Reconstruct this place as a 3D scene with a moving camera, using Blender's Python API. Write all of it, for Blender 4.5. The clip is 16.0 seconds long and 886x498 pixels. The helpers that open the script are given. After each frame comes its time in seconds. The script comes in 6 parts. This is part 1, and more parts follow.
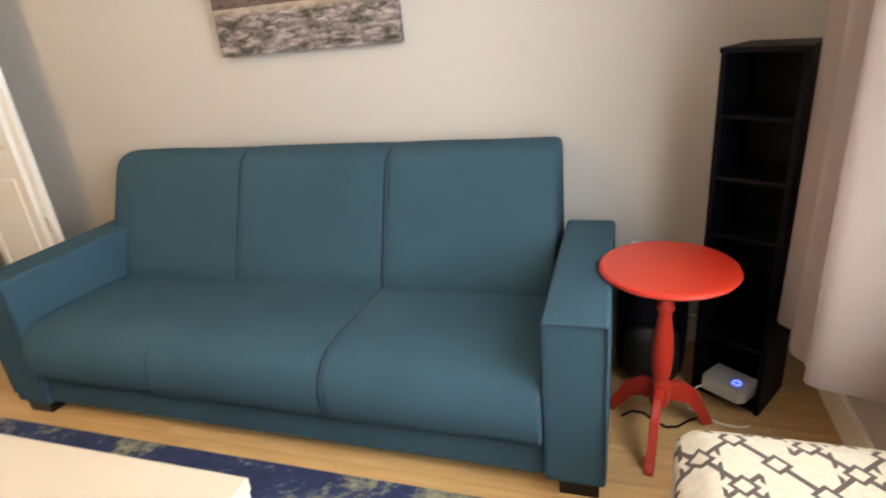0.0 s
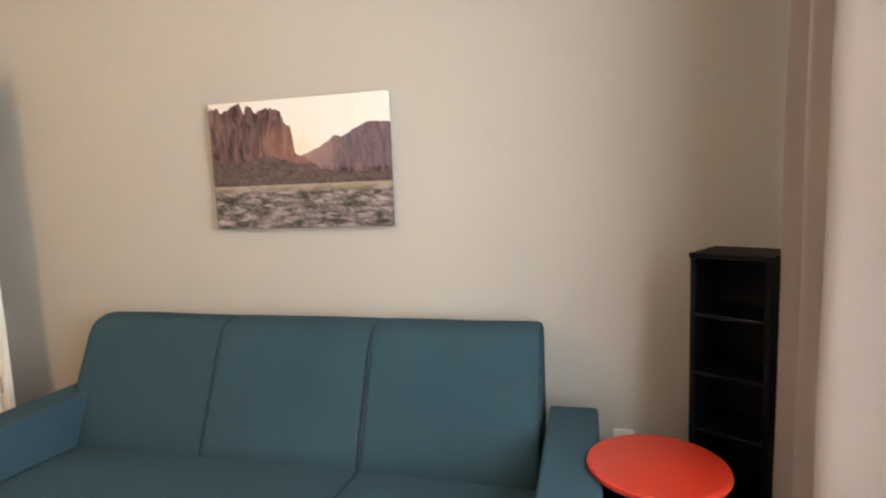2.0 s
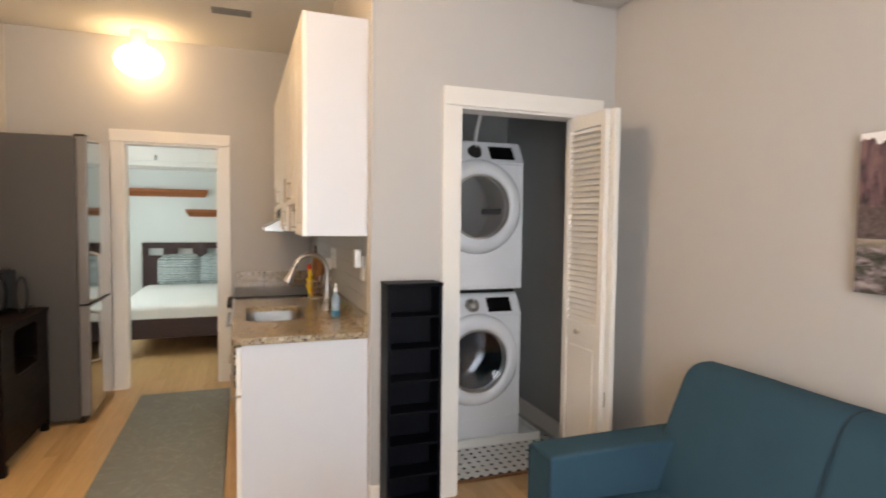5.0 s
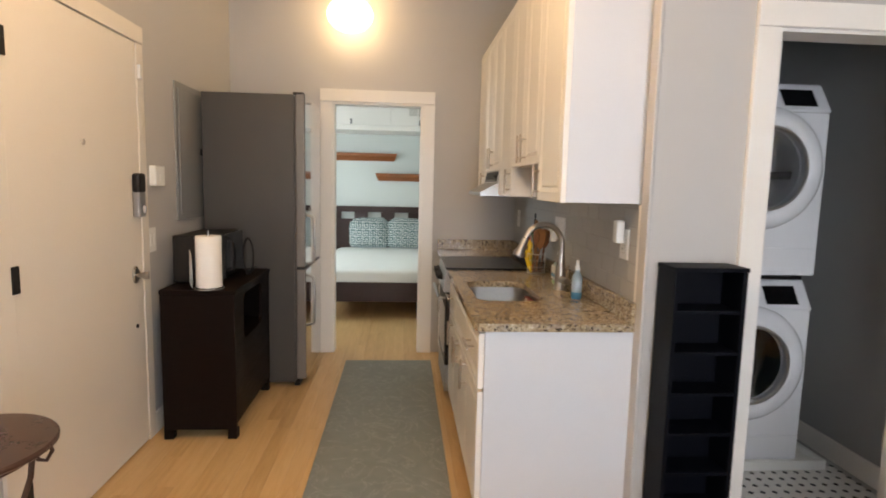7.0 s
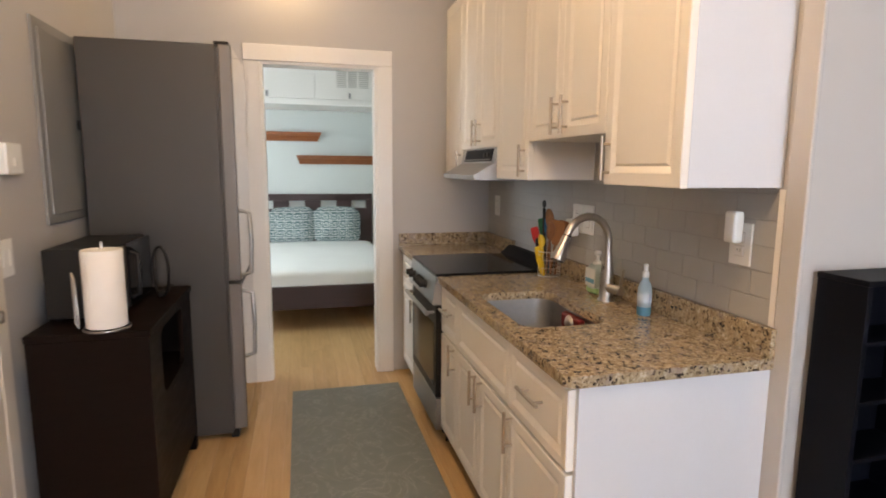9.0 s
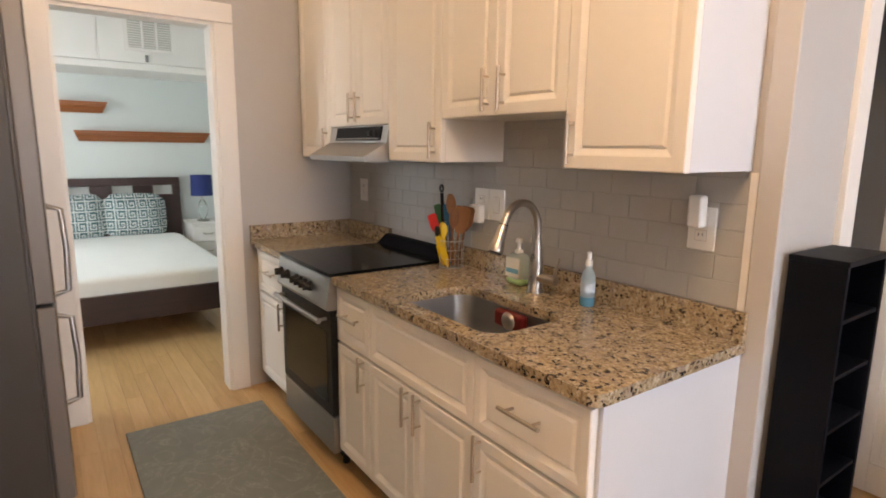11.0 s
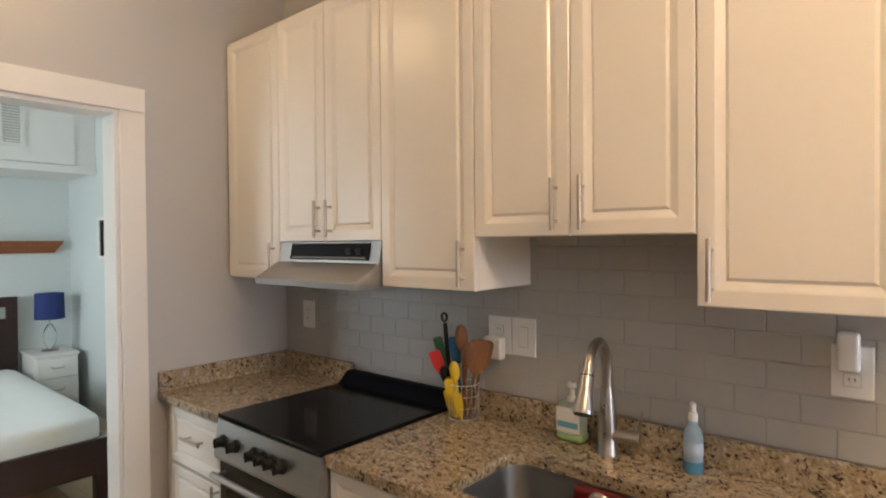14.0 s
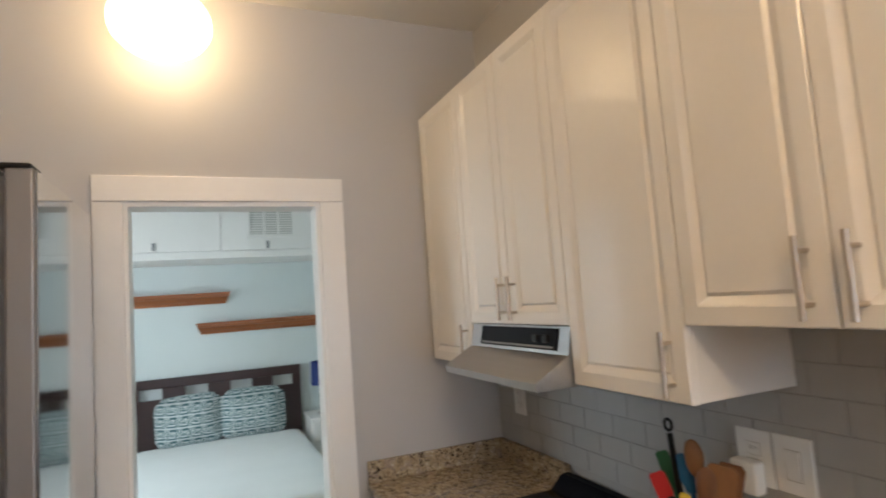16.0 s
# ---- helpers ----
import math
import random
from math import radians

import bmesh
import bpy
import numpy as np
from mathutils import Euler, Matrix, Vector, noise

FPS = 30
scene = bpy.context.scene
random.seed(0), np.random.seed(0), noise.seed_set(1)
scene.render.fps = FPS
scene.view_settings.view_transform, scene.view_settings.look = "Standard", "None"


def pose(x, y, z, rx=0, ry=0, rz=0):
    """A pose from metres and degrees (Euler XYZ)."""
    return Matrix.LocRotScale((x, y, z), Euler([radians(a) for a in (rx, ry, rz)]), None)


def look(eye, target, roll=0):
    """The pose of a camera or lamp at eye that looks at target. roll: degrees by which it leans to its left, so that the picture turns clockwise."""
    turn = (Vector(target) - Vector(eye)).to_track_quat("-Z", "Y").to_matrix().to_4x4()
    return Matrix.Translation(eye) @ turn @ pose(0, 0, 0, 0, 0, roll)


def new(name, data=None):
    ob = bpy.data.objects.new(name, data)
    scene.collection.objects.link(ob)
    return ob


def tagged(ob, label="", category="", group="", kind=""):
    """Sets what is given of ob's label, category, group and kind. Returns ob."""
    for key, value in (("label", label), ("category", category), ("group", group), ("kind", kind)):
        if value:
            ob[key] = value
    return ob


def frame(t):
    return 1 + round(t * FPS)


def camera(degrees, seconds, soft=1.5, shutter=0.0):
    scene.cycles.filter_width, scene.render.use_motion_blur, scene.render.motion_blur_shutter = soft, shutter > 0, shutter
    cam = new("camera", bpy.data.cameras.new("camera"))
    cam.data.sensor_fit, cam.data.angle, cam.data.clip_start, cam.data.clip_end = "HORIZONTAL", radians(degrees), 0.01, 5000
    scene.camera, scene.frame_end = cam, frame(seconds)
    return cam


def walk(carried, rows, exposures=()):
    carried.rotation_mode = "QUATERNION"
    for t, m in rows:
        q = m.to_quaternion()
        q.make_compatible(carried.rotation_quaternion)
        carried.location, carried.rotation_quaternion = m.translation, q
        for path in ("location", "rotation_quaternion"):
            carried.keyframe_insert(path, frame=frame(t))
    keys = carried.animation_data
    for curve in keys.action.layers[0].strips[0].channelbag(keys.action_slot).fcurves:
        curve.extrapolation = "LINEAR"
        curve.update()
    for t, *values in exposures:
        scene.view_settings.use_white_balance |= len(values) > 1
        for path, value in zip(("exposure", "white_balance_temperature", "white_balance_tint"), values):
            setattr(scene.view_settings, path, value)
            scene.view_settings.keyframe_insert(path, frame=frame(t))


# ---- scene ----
cam = camera(76.8, 16.0, soft=1.8, shutter=0.4)
PATH = [
    (0, (-0.06, 0.035, 1.304), (-0.664, 1.786, 0.55), -5.7),
    (0.5, (-0.066, 0.041, 1.323), (-0.491, 1.888, 0.684), -4.9),
    (1, (-0.076, 0.045, 1.348), (-0.447, 1.944, 0.842), -3.9),
    (1.5, (-0.083, 0.042, 1.371), (-0.483, 1.969, 1.013), -3.0),
    (2, (-0.11, 0.017, 1.392), (-0.611, 1.94, 1.171), -2.2),
    (2.5, (-0.148, 0.007, 1.417), (-0.848, 1.877, 1.294), -1.7),
    (3, (-0.207, 0.043, 1.466), (-1.181, 1.788, 1.384), -1.6),
    (3.5, (-0.276, 0.121, 1.473), (-1.548, 1.664, 1.434), -1.0),
    (4, (-0.317, 0.161, 1.472), (-1.86, 1.433, 1.442), -0.1),
    (4.5, (-0.341, 0.189, 1.475), (-2.092, 1.154, 1.414), 0.4),
    (5, (-0.373, 0.18, 1.474), (-2.252, 0.859, 1.369), 0.7),
    (5.2, (-0.398, 0.171, 1.476), (-2.309, 0.748, 1.351), 0.9),
    (7.3, (-1.123, -0.207, 1.445), (-3.104, -0.083, 1.196), 1.3),
    (7.5, (-1.205, -0.232, 1.448), (-3.184, -0.113, 1.186), 1.3),
    (8, (-1.445, -0.325, 1.442), (-3.418, -0.136, 1.174), 1.7),
    (8.5, (-1.665, -0.413, 1.439), (-3.619, -0.085, 1.164), 1.5),
    (9, (-1.893, -0.52, 1.433), (-3.811, -0.029, 1.147), 0.4),
    (9.5, (-2.055, -0.621, 1.428), (-3.885, 0.135, 1.145), 0.2),
    (10, (-2.171, -0.747, 1.44), (-3.912, 0.198, 1.163), 0.6),
    (10.2, (-2.196, -0.785, 1.436), (-3.914, 0.199, 1.153), 0.7),
    (12.3, (-2.954, -0.848, 1.434), (-4.303, 0.576, 1.044), -0.7),
    (12.5, (-3.031, -0.88, 1.44), (-4.34, 0.588, 1.079), -1.1),
    (13, (-3.133, -0.913, 1.461), (-4.405, 0.61, 1.21), -1.0),
    (13.5, (-3.169, -0.91, 1.492), (-4.439, 0.63, 1.364), -0.4),
    (14, (-3.195, -0.904, 1.537), (-4.487, 0.623, 1.512), -0.5),
    (14.5, (-3.208, -0.899, 1.59), (-4.568, 0.566, 1.655), -1.2),
    (15, (-3.22, -0.833, 1.621), (-4.699, 0.508, 1.751), -2.0),
    (15.5, (-3.25, -0.639, 1.642), (-4.896, 0.485, 1.807), -3.1),
    (16, (-3.323, -0.469, 1.646), (-5.152, 0.32, 1.821), -4.1),
]
EXPOSURES = [(0, 0.32, 7380, 11), (0.7, 0.22, 6980, 9), (1.5, 0.13, 7180, 9), (2.0, 0.0, 7680, 11), (2.5, 0.1, 8280, 13), (3.0, 0.08, 7880, 13), (3.5, 0.05, 7480, 12), (4.5, -0.13, 7110, 14), (5, -0.11, 7010, 14), (7.5, -0.18, 6660, 13), (9, -0.08, 6560, 16), (12.5, 0.03, 7060, 20), (13, 0.03, 6710, 16), (14, -0.15, 6360, 14), (15, -0.29, 6160, 13), (16, -0.35, 6060, 12)]
walk(cam, [(t, look(eye, target, roll)) for t, eye, target, roll in PATH], EXPOSURES)

# ---- world and light ----
world = bpy.data.worlds.new("world")
scene.world = world
world.use_nodes = True
wn = world.node_tree.nodes
sky = wn.new("ShaderNodeTexSky")
sky.sky_type = "NISHITA"
sky.sun_disc = False
sky.sun_elevation, sky.sun_rotation = radians(40), radians(150)
wn["Background"].inputs[1].default_value = 0.08
world.node_tree.links.new(sky.outputs[0], wn["Background"].inputs[0])


def window_light(name, m, w, h, power, color):
    data = bpy.data.lights.new(name, "AREA")
    data.shape, data.size, data.size_y, data.energy, data.color = "RECTANGLE", w, h, power, color
    ob = new(name, data)
    ob.matrix_world = m
    return ob


DAY = 59.0
BEDROOM_DAY = 40.0
# second strength: globe added out of view to brighten living room and cabinets
LAMP, UNSEEN_LAMP = 10.0, 61.0
window_light("window_daylight", pose(0.675, 0.51, 1.495, 0, 90, 0), 1.748, 1.718, DAY, (0.86, 0.93, 1.0))
# bedroom lamp sits in an added window out of view
window_light("bedroom_daylight", pose(-7.3, -2.30, 1.5, 90, 0, 0), 1.5, 1.5, BEDROOM_DAY, (0.86, 0.98, 1.0))


# ---- materials ----
def nodes_of(name):
    m = bpy.data.materials.new(name)
    m.use_nodes = True
    nt = m.node_tree
    return m, nt, nt.nodes["Principled BSDF"]


def node(nt, kind, *links, **props):
    n = nt.nodes.new("ShaderNode" + kind)
    for k, v in props.items():
        if k == "operation":
            n.operation = v
        elif k == "blend":
            n.blend_type = v
        elif k == "feature":
            n.feature = v
    for i, v in enumerate(links):
        if v is None:
            continue
        if hasattr(v, "is_linked") or isinstance(v, bpy.types.NodeSocket):
            nt.links.new(v, n.inputs[i])
        else:
            n.inputs[i].default_value = v
    return n


def math_node(nt, op, a, b=None, c=None):
    return node(nt, "Math", a, b, c, operation=op).outputs[0]


def ramp(nt, fac, stops, constant=False):
    r = nt.nodes.new("ShaderNodeValToRGB")
    r.color_ramp.interpolation = "CONSTANT" if constant else "LINEAR"
    e = r.color_ramp.elements
    while len(e) < len(stops):
        e.new(0.5)
    for el, (p, c) in zip(e, stops):
        el.position = p
        el.color = (c, c, c, 1) if isinstance(c, (int, float)) else (*c, 1)
    nt.links.new(fac, r.inputs[0])
    return r.outputs[0]


def mix_color(nt, fac, a, b, blend="MIX"):
    n = nt.nodes.new("ShaderNodeMix")
    n.data_type, n.blend_type = "RGBA", blend
    for sock, v in ((n.inputs[0], fac), (n.inputs[6], a), (n.inputs[7], b)):
        if isinstance(v, bpy.types.NodeSocket):
            nt.links.new(v, sock)
        elif isinstance(v, (int, float)):
            sock.default_value = v
        else:
            sock.default_value = (*v, 1)
    return n.outputs[2]


def coords(nt, scale=(1, 1, 1), rot=(0, 0, 0)):
    tc = nt.nodes.new("ShaderNodeTexCoord")
    mp = nt.nodes.new("ShaderNodeMapping")
    mp.inputs["Scale"].default_value = scale
    mp.inputs["Rotation"].default_value = rot
    nt.links.new(tc.outputs["Object"], mp.inputs["Vector"])
    return mp.outputs[0]


def noise_tex(nt, vec, scale, detail=3.0, rough=0.55, distort=0.0):
    n = nt.nodes.new("ShaderNodeTexNoise")
    nt.links.new(vec, n.inputs["Vector"])
    n.inputs["Scale"].default_value, n.inputs["Detail"].default_value = scale, detail
    n.inputs["Roughness"].default_value, n.inputs["Distortion"].default_value = rough, distort
    return n.outputs[0]


def surface(name, color, rough=0.5, metal=0.0, vary=0.07, scale=3.0, fine=120.0, bump=0.05, stretch=(1, 1, 1), coat=0.0, random_part=0.0, sheen=0.0, gloss=0.5, through_light=0.0):
    """A plain painted, woven, cast or brushed surface: colour and gloss vary at two scales, with fine relief."""
    m, nt, p = nodes_of(name)
    v = coords(nt, stretch)
    big, small = noise_tex(nt, v, scale), noise_tex(nt, v, fine, 2.0)
    f = math_node(nt, "ADD", math_node(nt, "MULTIPLY", big, 0.7), math_node(nt, "MULTIPLY", small, 0.3))
    if random_part:
        oi = nt.nodes.new("ShaderNodeObjectInfo")
        f = math_node(nt, "ADD", f, math_node(nt, "MULTIPLY", math_node(nt, "SUBTRACT", oi.outputs["Random"], 0.5), random_part))
    lo, hi = [c * (1 - vary) for c in color], [min(1, c * (1 + vary)) for c in color]
    nt.links.new(ramp(nt, f, [(0.25, lo), (0.75, hi)]), p.inputs["Base Color"])
    nt.links.new(ramp(nt, f, [(0.2, max(0.02, rough * 0.85)), (0.8, min(1, rough * 1.15))]), p.inputs["Roughness"])
    p.inputs["Metallic"].default_value = metal
    p.inputs["Coat Weight"].default_value = coat
    p.inputs["Sheen Weight"].default_value = sheen
    p.inputs["Specular IOR Level"].default_value = gloss
    if through_light:
        tr = nt.nodes.new("ShaderNodeBsdfTranslucent")
        tr.inputs[0].default_value = (*color, 1)
        mx = nt.nodes.new("ShaderNodeMixShader")
        mx.inputs[0].default_value = through_light
        nt.links.new(p.outputs[0], mx.inputs[1])
        nt.links.new(tr.outputs[0], mx.inputs[2])
        nt.links.new(mx.outputs[0], nt.nodes["Material Output"].inputs[0])
    if bump:
        b = nt.nodes.new("ShaderNodeBump")
        b.inputs["Strength"].default_value, b.inputs["Distance"].default_value = bump, 0.004
        nt.links.new(small, b.inputs["Height"])
        nt.links.new(b.outputs[0], p.inputs["Normal"])
    return m


def glowing(name, color, strength):
    m, nt, p = nodes_of(name)
    p.inputs["Base Color"].default_value = (*color, 1)
    p.inputs["Emission Color"].default_value = (*color, 1)
    p.inputs["Emission Strength"].default_value = strength
    return m


def glass(name, color=(1, 1, 1), rough=0.02, ior=1.45):
    m, nt, p = nodes_of(name)
    p.inputs["Base Color"].default_value = (*color, 1)
    p.inputs["Roughness"].default_value, p.inputs["IOR"].default_value = rough, ior
    p.inputs["Transmission Weight"].default_value = 1.0
    return m


wall_paint = surface("wall_paint", (0.50, 0.482, 0.470), 0.62, vary=0.03, scale=0.8, fine=260, bump=0.06)
bedroom_paint = surface("bedroom_paint", (0.64, 0.685, 0.665), 0.6, vary=0.03, scale=0.8, fine=260, bump=0.06)
# wall grey lowered so the closet's shade sits in the colour
closet_shade_paint = surface("closet_shade_paint", (0.35, 0.355, 0.36), 0.7, vary=0.05, scale=1.2, fine=200, bump=0.06)
ceiling_paint = surface("ceiling_paint", (0.74, 0.71, 0.66), 0.75, vary=0.03, scale=0.7, fine=220, bump=0.08)
trim_white = surface("trim_white", (0.80, 0.77, 0.73), 0.35, vary=0.03, scale=2.0, fine=60, bump=0.02)
cabinet_white = surface("cabinet_white", (0.84, 0.805, 0.755), 0.30, vary=0.025, scale=2.5, fine=40, bump=0.015, coat=0.15)
# cabinet white dimmed and blued to allow for window daylight; table sides reuse it
daylit_white = surface("daylit_white", (0.66, 0.67, 0.71), 0.40, vary=0.025, scale=2.0, fine=90, bump=0.02)
door_paint = surface("door_paint", (0.74, 0.69, 0.62), 0.45, vary=0.03, scale=1.5, fine=90, bump=0.04)
plastic_white = surface("plastic_white", (0.80, 0.80, 0.78), 0.32, vary=0.02, scale=5, fine=300, bump=0.01)
appliance_white = surface("appliance_white", (0.74, 0.76, 0.80), 0.22, vary=0.02, scale=2, fine=300, bump=0.008, coat=0.3)
steel = surface("brushed_steel", (0.44, 0.43, 0.42), 0.36, metal=1.0, vary=0.08, scale=4, fine=90, bump=0.03, stretch=(1, 1, 14))
hood_steel = surface("hood_steel", (0.48, 0.475, 0.47), 0.36, metal=1.0, vary=0.07, scale=4, fine=90, bump=0.03, stretch=(1, 14, 14))
sink_steel = surface("sink_steel", (0.33, 0.325, 0.32), 0.40, metal=1.0, vary=0.07, scale=4, fine=90, bump=0.03, stretch=(1, 14, 14))
drum_steel = surface("drum_steel", (0.23, 0.24, 0.26), 0.17, metal=1.0, vary=0.12, scale=20, fine=90, bump=0.25)
dryer_drum = surface("pale_drum", (0.62, 0.64, 0.66), 0.6, gloss=0.1, vary=0.1, scale=20, fine=90, bump=0.1)
fridge_side = surface("fridge_side_grey", (0.072, 0.067, 0.063), 0.42, metal=0.25, vary=0.05, scale=2, fine=300, bump=0.05)
fridge_steel = surface("fridge_polished_steel", (0.50, 0.50, 0.50), 0.07, metal=1.0, vary=0.04, scale=3, fine=80, bump=0.0, stretch=(14, 14, 1))
fridge_edge = surface("fridge_edge_grey", (0.20, 0.185, 0.175), 0.38, metal=0.35, vary=0.04, scale=3, fine=200, bump=0.02)
chrome = surface("brushed_nickel", (0.47, 0.44, 0.41), 0.29, metal=1.0, vary=0.05, scale=10, fine=200, bump=0.0)
handle_metal = surface("satin_nickel", (0.54, 0.475, 0.41), 0.40, metal=1.0, vary=0.05, scale=20, fine=200, bump=0.0)
black_glass = surface("black_glass", (0.006, 0.006, 0.007), 0.09, vary=0.2, scale=4, fine=300, bump=0.0, gloss=0.17)
black_plastic = surface("black_plastic", (0.011, 0.010, 0.010), 0.42, gloss=0.3, vary=0.15, scale=8, fine=250, bump=0.04)
black_wood = surface("black_brown_veneer", (0.0085, 0.0050, 0.0040), 0.45, gloss=0.08, vary=0.25, scale=4, fine=80, bump=0.05, stretch=(2, 2, 14))
black_lacquer = surface("black_lacquer", (0.0022, 0.0028, 0.0058), 0.5, gloss=0.13, vary=0.2, scale=4, fine=120, bump=0.03)
bed_wood = surface("dark_cherry_wood", (0.030, 0.011, 0.010), 0.35, vary=0.3, scale=5, fine=60, bump=0.04, stretch=(2, 1, 10))
shelf_wood = surface("orange_brown_wood", (0.30, 0.095, 0.028), 0.4, vary=0.25, scale=6, fine=70, bump=0.05, stretch=(8, 1, 10))
red_paint = surface("red_paint", (0.43, 0.028, 0.016), 0.30, vary=0.06, scale=5, fine=120, bump=0.03, coat=0.3)
sheet_white = surface("bed_sheet", (0.80, 0.82, 0.80), 0.85, vary=0.03, scale=4, fine=300, bump=0.12)
curtain_cloth = surface("curtain_cloth", (0.66, 0.585, 0.57), 0.9, vary=0.05, scale=5, fine=500, bump=0.15, sheen=0.1, through_light=0.42)
blue_shade = surface("navy_lampshade", (0.018, 0.035, 0.16), 0.8, vary=0.08, scale=8, fine=400, bump=0.1)
table_white = surface("white_tabletop", (0.60, 0.53, 0.44), 0.35, vary=0.02, scale=3, fine=150, bump=0.01)
brown_top = surface("brown_tabletop", (0.055, 0.024, 0.016), 0.28, vary=0.15, scale=6, fine=80, bump=0.02)
panel_grey = surface("panel_grey_enamel", (0.24, 0.24, 0.235), 0.4, vary=0.04, scale=4, fine=200, bump=0.03)
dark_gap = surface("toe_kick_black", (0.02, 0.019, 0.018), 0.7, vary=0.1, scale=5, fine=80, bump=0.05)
grout = surface("grout", (0.39, 0.38, 0.37), 0.9, vary=0.06, scale=10, fine=300, bump=0.15)
tile_grey = surface("subway_tile_glaze", (0.41, 0.405, 0.395), 0.5, vary=0.05, scale=6, fine=30, bump=0.03, coat=0.04, random_part=0.25)
paper_white = surface("paper_towel", (0.84, 0.82, 0.79), 0.95, vary=0.03, scale=8, fine=250, bump=0.25)
mosaic_white = surface("mosaic_white", (0.74, 0.73, 0.70), 0.25, vary=0.05, scale=12, fine=200, bump=0.02)
mosaic_black = surface("mosaic_black", (0.03, 0.03, 0.03), 0.25, vary=0.1, scale=12, fine=200, bump=0.02)
utensil_wood = surface("utensil_wood", (0.245, 0.112, 0.042), 0.6, vary=0.2, scale=14, fine=90, bump=0.08, stretch=(3, 3, 0.5))
dark_red = surface("dark_red_rubber", (0.13, 0.006, 0.006), 0.45, vary=0.1, bump=0.01)
red_plastic = surface("red_silicone", (0.55, 0.02, 0.02), 0.4, vary=0.05, bump=0.01)
blue_plastic = surface("blue_silicone", (0.01, 0.13, 0.30), 0.4, vary=0.05, bump=0.01)
yellow_plastic = surface("yellow_silicone", (0.68, 0.47, 0.02), 0.4, vary=0.05, bump=0.01)
green_plastic = surface("green_soap", (0.34, 0.54, 0.26), 0.3, vary=0.05, bump=0.01)
oak_dark = surface("dark_oiled_wood", (0.19, 0.080, 0.032), 0.5, vary=0.25, scale=14, fine=90, bump=0.08, stretch=(3, 3, 0.5))
deep_green = surface("deep_green_silicone", (0.02, 0.16, 0.06), 0.4, vary=0.05, bump=0.01)
soap_plastic = surface("clear_soap_plastic", (0.66, 0.74, 0.72), 0.18, vary=0.03, bump=0.005, through_light=0.6)
spray_plastic = surface("blue_tinted_plastic", (0.50, 0.62, 0.70), 0.18, vary=0.04, bump=0.005, through_light=0.65)
spray_liquid = surface("blue_liquid", (0.16, 0.42, 0.62), 0.1, vary=0.04, bump=0.0, through_light=0.5)
bright_wire = surface("bright_wire", (0.72, 0.71, 0.69), 0.3, metal=0.85, vary=0.05, bump=0.0)
label_pale = surface("label_pale", (0.45, 0.55, 0.66), 0.5, vary=0.05, bump=0.01)
label_blue = surface("label_blue", (0.16, 0.42, 0.60), 0.5, vary=0.05, bump=0.01)
router_grey = surface("router_grey", (0.50, 0.48, 0.44), 0.4, vary=0.03, scale=6, fine=200, bump=0.02)
hose_silver = surface("foil_duct", (0.45, 0.45, 0.46), 0.35, metal=0.9, vary=0.15, scale=30, fine=120, bump=0.3)
window_glass = glass("window_glass")
clear_glass = glass("clear_glass", (0.95, 0.98, 0.97))
door_glass = glass("smoked_door_glass", (0.80, 0.81, 0.83), 0.01, 1.5)
blue_gel = glass("blue_gel", (0.45, 0.78, 0.95), 0.05, 1.36)
lamp_glow = glowing("lamp_globe_glow", (1.0, 0.72, 0.38), LAMP)
unseen_lamp_glow = glowing("unseen_globe_glow", (1.0, 0.69, 0.37), UNSEEN_LAMP)
led_blue = glowing("blue_led", (0.03, 0.06, 1.0), 6.0)
daylight_glow = glowing("pale_daylight", (0.70, 0.88, 0.95), 1.1)


def teal_fabric_material():
    m, nt, p = nodes_of("teal_weave")
    v = coords(nt)
    wx = nt.nodes.new("ShaderNodeTexWave")
    wx.bands_direction = "X"
    wz = nt.nodes.new("ShaderNodeTexWave")
    wz.bands_direction = "Z"
    for w in (wx, wz):
        nt.links.new(v, w.inputs["Vector"])
        w.inputs["Scale"].default_value, w.inputs["Distortion"].default_value = 130.0, 1.5
    weave = math_node(nt, "MULTIPLY", wx.outputs[1], wz.outputs[1])
    big, small = noise_tex(nt, v, 2.2, 4), noise_tex(nt, v, 420, 2)
    f = math_node(nt, "ADD", math_node(nt, "MULTIPLY", big, 0.6), math_node(nt, "MULTIPLY", small, 0.4))
    col = ramp(nt, f, [(0.3, (0.025, 0.063, 0.093)), (0.7, (0.038, 0.087, 0.123))])
    nt.links.new(col, p.inputs["Base Color"])
    p.inputs["Roughness"].default_value = 0.92
    p.inputs["Specular IOR Level"].default_value = 0.2
    b = nt.nodes.new("ShaderNodeBump")
    b.inputs["Strength"].default_value, b.inputs["Distance"].default_value = 0.22, 0.002
    nt.links.new(math_node(nt, "ADD", weave, small), b.inputs["Height"])
    nt.links.new(b.outputs[0], p.inputs["Normal"])
    return m


